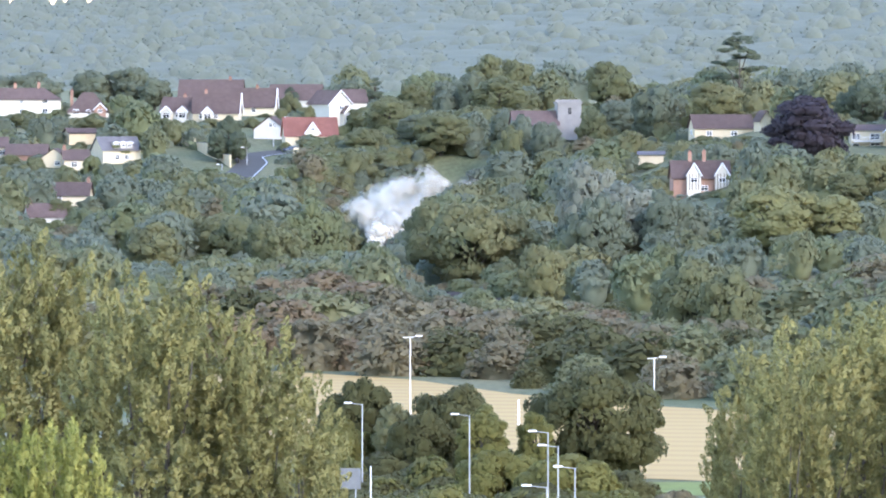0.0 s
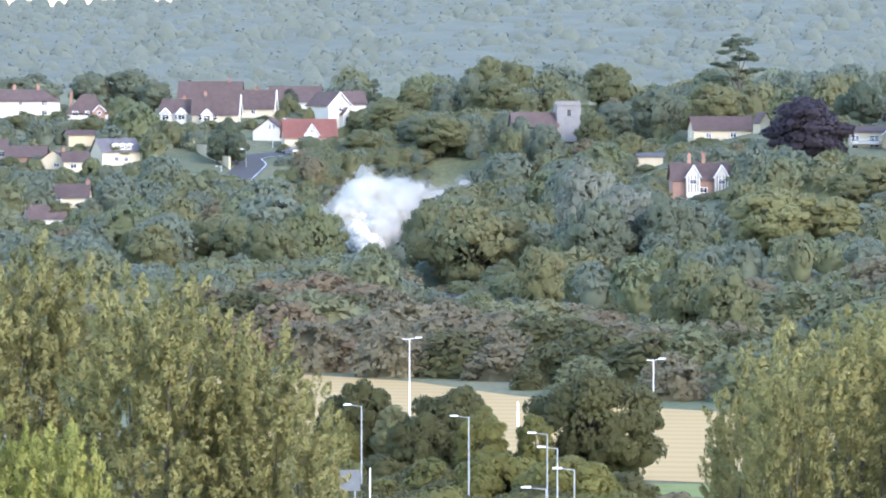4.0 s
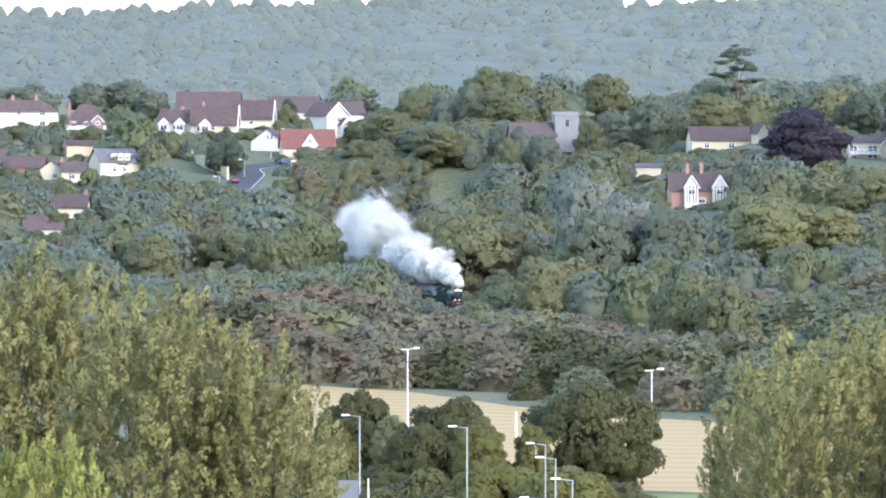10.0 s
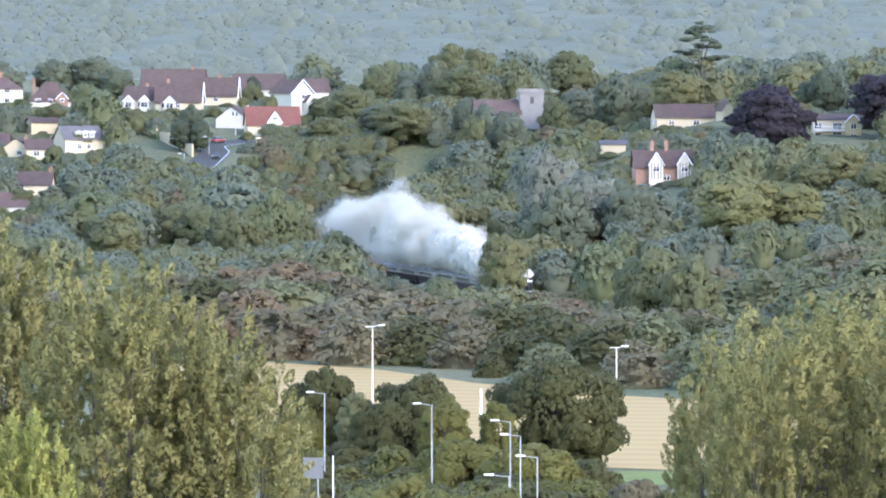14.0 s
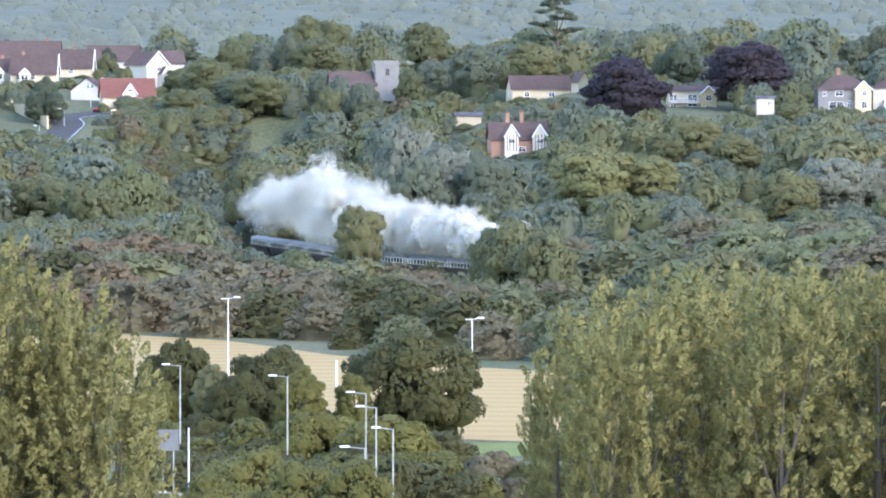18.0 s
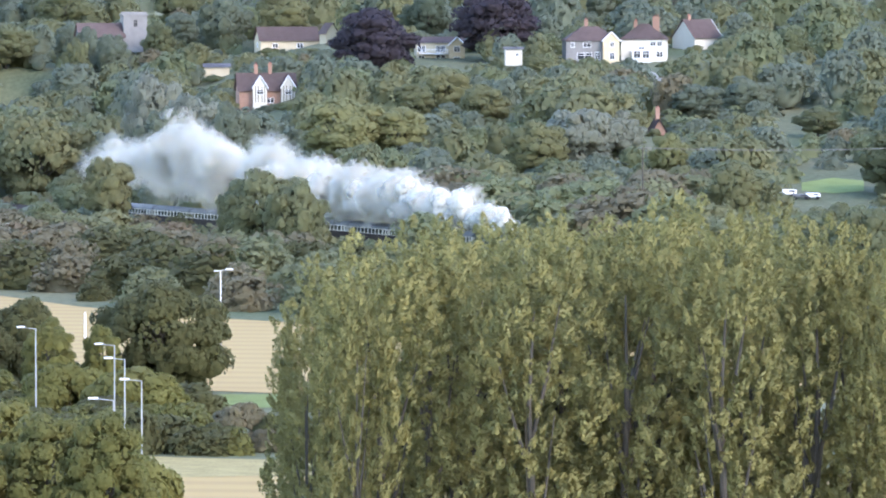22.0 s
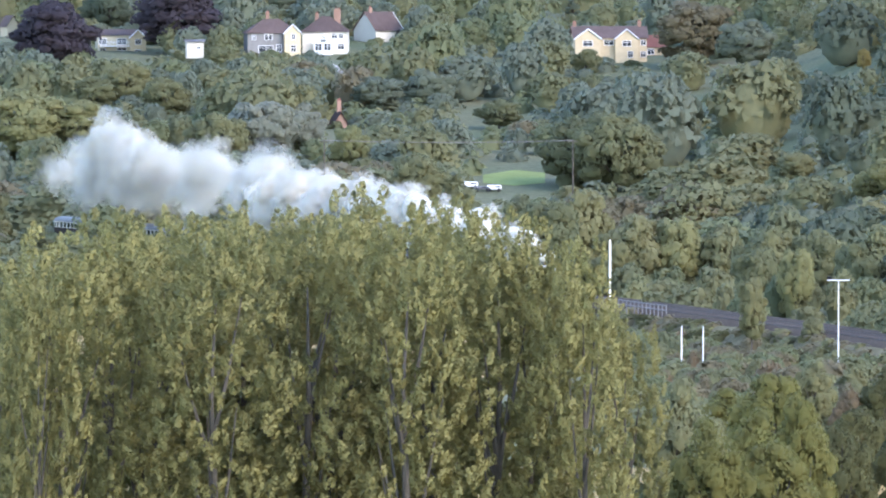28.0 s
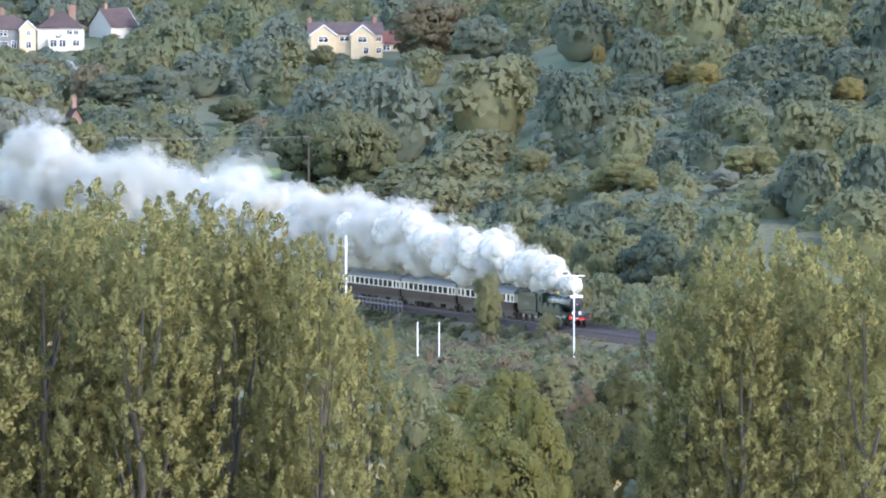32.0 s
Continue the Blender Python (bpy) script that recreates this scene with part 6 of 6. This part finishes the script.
    for y, z in ((0.0, 1.42), (0.0, 3.45), (-0.8, 1.42)):
        bm = bmesh.new(); box(bm, 5.65 if z < 2 else 4.35, y, z, 0.2, 0.22, 0.32, 0, 0.04); p("headlamp", bm, PAINT, "white oil headlamp")
    bm = bmesh.new(); box(bm, 4.6, 0, 3.3, 0.05, 1.5, 0.28); p("headboard", bm, PAINT, "white train headboard")
    return e


def build_tender():
    e = new("tender")
    tagged(e, "dark green six-wheeled tender heaped with coal", "tender", "train")
    bm = bmesh.new(); box(bm, 0, 0, 1.25, 6.6, 2.5, 1.75, 0, 0.06); part("tank", bm, GREEN_PAINT, e)
    bm = bmesh.new()
    for s in (-1, 1):
        box(bm, 0.2, s * 1.22, 3.0, 6.0, 0.06, 0.42)
    box(bm, -3.2, 0, 3.0, 0.06, 2.4, 0.42); part("coping", bm, GREEN_PAINT, e)
    bm = bmesh.new(); bmesh.ops.create_grid(bm, x_segments=16, y_segments=9, size=1)
    for v in bm.verts:
        v.co = Vector((v.co.x * 2.7 + 0.3, v.co.y * 1.1, 3.0 + 0.4 * (1 - v.co.y ** 2) + 0.18 * noise.noise(v.co * 5)))
    part("coal", bm, surface("coal", (0.02, 0.02, 0.02), 0.5, 0.4, 3, 12, bump=0.8), e, "heaped black coal")
    bm = bmesh.new(); box(bm, 0, 0, 0.85, 6.8, 2.1, 0.4); part("frame", bm, DARK, e)
    for s in (-1, 1):
        bm = bmesh.new(); box(bm, 0, s * 1.265, 1.95, 1.8, 0.02, 0.32); part("lettering_bar", bm, COACH_ROOF, e)
        for x in (-2.2, 0, 2.2):
            wheel(e, "wheel", x, s * 0.78, 0.62)
    return e


def build_coach():
    """A maroon and cream corridor coach, 19.6 m over the body."""
    e = new("passenger_coach")
    tagged(e, "maroon and cream railway coach with a grey roof", "coach", "train")
    prof = [(-1.36, 1.05), (-1.41, 1.7), (-1.41, 2.15)]
    L = 9.8
    def slab(z0, z1, w0, w1, mat, name):
        bm = bmesh.new()
        q = [bm.verts.new(c) for c in ((-L, -w0, z0), (L, -w0, z0), (L, w0, z0), (-L, w0, z0), (-L, -w1, z1), (L, -w1, z1), (L, w1, z1), (-L, w1, z1))]
        for f in ((0, 1, 5, 4), (1, 2, 6, 5), (2, 3, 7, 6), (3, 0, 4, 7), (4, 5, 6, 7), (3, 2, 1, 0)):
            bm.faces.new([q[i] for i in f])
        return part(name, bm, mat, e)
    slab(1.05, 2.0, 1.36, 1.41, MAROON, "lower_body")
    up = slab(2.0, 2.98, 1.41, 1.37, COACH_CREAM, "upper_body")
    bm = bmesh.new()
    n = 10
    ring = [(1.43 * math.cos(math.pi * i / n), 2.95 + 0.78 * math.sin(math.pi * i / n)) for i in range(n + 1)]
    vs = [[bm.verts.new((x, y, z)) for y, z in ring] for x in (-L - 0.05, L + 0.05)]
    for i in range(n):
        bm.faces.new([vs[0][i], vs[0][i + 1], vs[1][i + 1], vs[1][i]])
    for k in (0, 1):
        bm.faces.new(vs[k] if k else vs[k][::-1])
    r = part("roof", bm, COACH_ROOF, e)
    for x in range(-8, 9, 2):
        bm = bmesh.new(); tube(bm, (x, 0, 3.7), (x, 0, 3.82), 0.16, 0.12, 8); part("roof_ventilator", bm, COACH_ROOF, r)
    for s in (-1, 1):
        for i in range(10):
            x = -7.9 + i * 1.755
            bm = bmesh.new(); box(bm, x, s * 1.40, 2.1, 1.2 if i not in (0, 9) else 0.6, 0.06, 0.76)
            w = part("window", bm, GLASS, e)
        for x in (-9.2, 9.2, 0.0 if s > 0 else 0.9):
            bm = bmesh.new(); box(bm, x, s * 1.415, 1.15, 0.62, 0.03, 0.86); d = part("door", bm, MAROON, e)
            bm = bmesh.new(); box(bm, x, s * 1.43, 2.15, 0.42, 0.03, 0.65); part("pane", bm, GLASS, d)
        for x in (-7.1, 7.1):
            bm = bmesh.new(); box(bm, x, s * 1.02, 0.35, 3.2, 0.14, 0.45); part("bogie_frame", bm, DARK, e)
            for dx in (-1.3, 1.3):
                wheel(e, "wheel", x + dx, s * 0.78, 0.46)
    bm = bmesh.new(); box(bm, 0, 0, 0.75, 19.4, 2.3, 0.3); part("underframe", bm, DARK, e)
    bm = bmesh.new(); box(bm, -1.5, 0.7, 0.3, 2.6, 0.7, 0.5); part("battery_box", bm, DARK, e)
    bm = bmesh.new(); box(bm, 2.5, -0.7, 0.3, 2.0, 0.7, 0.5); part("battery_box", bm, DARK, e)
    for k in (-1, 1):
        bm = bmesh.new(); box(bm, k * 9.98, 0, 1.05, 0.42, 1.2, 2.3); part("gangway", bm, DARK, e)
    return e


engine, tender, coach = build_engine(), build_tender(), build_coach()
TRAIN = [(engine, 6.2, 4.6), (tender, 15.6, 2.4)] + [(coach if i == 0 else copy_thing(coach, pose(0, 0, 0)), 29.6 + 20.25 * i, 7.1) for i in range(10)]


# ---- the steam ----
def puff_mesh(name, seed, material, rough=0.34, sub=4):
    """A billow: a ball broken up by rounded lumps of three sizes, one metre in radius, its skin soft and lifted towards the light."""
    bm = bmesh.new()
    bmesh.ops.create_icosphere(bm, subdivisions=sub, radius=1)
    o = Vector((seed * 7.3, seed * 3.1, seed * 1.7))
    d = np.array([v.co.normalized()[:] for v in bm.verts])
    f = np.array([[w.index for w in g.verts] for g in bm.faces])
    bm.free()
    k = np.array([1 + rough * noise.noise(Vector(c) * 1.4 + o) + rough * 0.9 * (0.45 - abs(noise.noise(Vector(c) * 2.4 + o))) + rough * 0.30 * (0.4 - abs(noise.noise(Vector(c) * 5.2 + o))) for c in d])
    v = d * (k * 0.9)[:, None]
    me = raw_mesh(name, v, f, material, True)
    own = np.zeros(len(v) * 3); me.vertices.foreach_get("normal", own)
    a = me.attributes.new("custom_normal", "FLOAT_VECTOR", "POINT")
    a.data.foreach_set("vector", unit(own.reshape(-1, 3) * 0.4 + d * 0.4 + np.array([0, 0, 0.45])).astype(np.float32).ravel())
    return me


def flake_mesh(name, seed, material, count, size):
    """A loose puff: many small flakes of mist, dense within and thinning outwards, one metre in radius."""
    rng = np.random.default_rng(seed)
    d = unit(rng.normal(size=(count, 3)))
    c = d * (rng.random(count) ** 0.62)[:, None]
    c += 0.16 * np.sin(c[:, [1, 2, 0]] * 4 + seed)
    nrm = unit(d + rng.normal(size=(count, 3)) * 0.5)
    a = unit(np.cross(nrm, rng.normal(size=(count, 3))))
    b = np.cross(nrm, a)
    s = size * (0.6 + 0.8 * rng.random(count))[:, None]
    v = np.stack([c + (a * math.cos(k * 1.0472) + b * math.sin(k * 1.0472)) * s for k in range(6)], 1).reshape(-1, 3)
    k = np.arange(count)[:, None] * 6
    g = np.repeat(unit(d + np.array([0, 0, 0.5])), 6, 0)
    return raw_mesh(name, v, np.concatenate([k + [0, 1, 2], k + [0, 2, 3], k + [0, 3, 4], k + [0, 4, 5]]), material, True, g)


plume = new("steam_plume")
tagged(plume, "billowing white steam trailing from the locomotive", "steam")
DENSE = [puff_mesh("puff", 1 + i, STEAM, 0.24) for i in range(5)]
SOFT = [flake_mesh("puff", 11 + i, MIST, 420, 0.19) for i in range(3)]
THIN = [flake_mesh("puff", 21 + i, HAZE, 320, 0.23) for i in range(3)]
PUFFS = []
prng = random.Random(8)


def plume_radius(lag):
    return 1.2 + 2.75 * (1 - math.exp(-lag / 24)) + 0.002 * lag


def plume_rise(lag):
    return 4.7 + 2.2 * (1 - math.exp(-lag / 25)) + 0.019 * lag


def add_puff(meshes, lag, r, side, up):
    ob = new("puff", prng.choice(meshes))
    ob.parent = plume
    ob.scale = (r, r, r * prng.uniform(0.85, 1.05))
    PUFFS.append((ob, lag, side, up, prng.uniform(0, 360), prng.uniform(-16, 16), prng.uniform(0.3, 0.9) * min(1, max(0, (lag - 20) / 40))))


lag = 0.6
while lag < 125:
    R = plume_radius(lag)
    k = 1 if lag < 3 else 3 if lag < 78 else 1
    for j in range(k):
        add_puff(DENSE if lag < 52 or prng.random() < 0.15 else SOFT, lag + prng.uniform(-1, 1) * R * 0.4, R * prng.uniform(0.42, 0.66) * (1.25 if k == 1 else 1), prng.uniform(-0.5, 0.5) * R, prng.uniform(-0.6, 0.62) * R if k > 1 else 0)
    for j in range(1 if lag < 40 or lag > 85 else 2):
        add_puff(SOFT, lag + prng.uniform(-0.3, 0.3) * R, R * prng.uniform(0.7, 0.95), prng.uniform(-0.5, 0.5) * R, prng.uniform(-0.5, 0.6) * R)
    lag += R * 0.62
for i in range(64):
    lag = prng.uniform(78, 210)
    R = plume_radius(lag)
    add_puff(SOFT if lag < 110 else THIN, lag, R * prng.uniform(0.55, 1.0), prng.uniform(-0.8, 0.8) * R, prng.uniform(-0.7, 1.0) * R)


for i in range(12):
    add_puff(SOFT if i % 3 else THIN, prng.uniform(14, 75), prng.uniform(3.2, 5.6), prng.uniform(-3, 3), prng.uniform(-1, 6))
    PUFFS[-1] = PUFFS[-1][:6] + (prng.uniform(4.0, 5.5),)


def calm(t):
    """How far the steam stands up in the shelter of the cutting, early on."""
    return float(1 - ease(7, 13, t))


def motions():
    times = list(range(0, 33))
    for ob, back, half in TRAIN:
        rows = []
        for t in times:
            s = run(t) - back
            a, b = line_at(s - half), line_at(s + half)
            f = (b - a).normalized()
            turn = math.degrees(math.atan2(f.y, f.x))
            c = (a + b) / 2
            rows.append((t, pose(c.x, c.y, c.z, 0, -math.degrees(math.asin(f.z)), turn)))
        walk(ob, rows)
    for ob, lag, side, up, turn, spin, slip in PUFFS:
        rows = []
        for t in times:
            back = lag + 3.4 + (slip * (t - 16) if slip < 2 else slip * t)
            back = max(back, 3.5) if lag > 6 else lag + 3.4
            p, q = line_at(run(t) - back - 2), line_at(run(t) - back + 2)
            f = (q - p).normalized()
            c = (p + q) / 2 + Vector((f.y, -f.x, 0)) * side * (1 + 0.7 * calm(t)) + Vector((0, 0, plume_rise(max(back - 3.4, 0)) + up + calm(t) * (1.0 + 0.5 * abs(up) + 0.012 * back) * min(1, back / 12)))
            rows.append((t, pose(c.x, c.y, c.z, 0, 0, turn + spin * t)))
        walk(ob, rows)
    for ob, rows in CARS:
        walk(ob, rows)


motions()
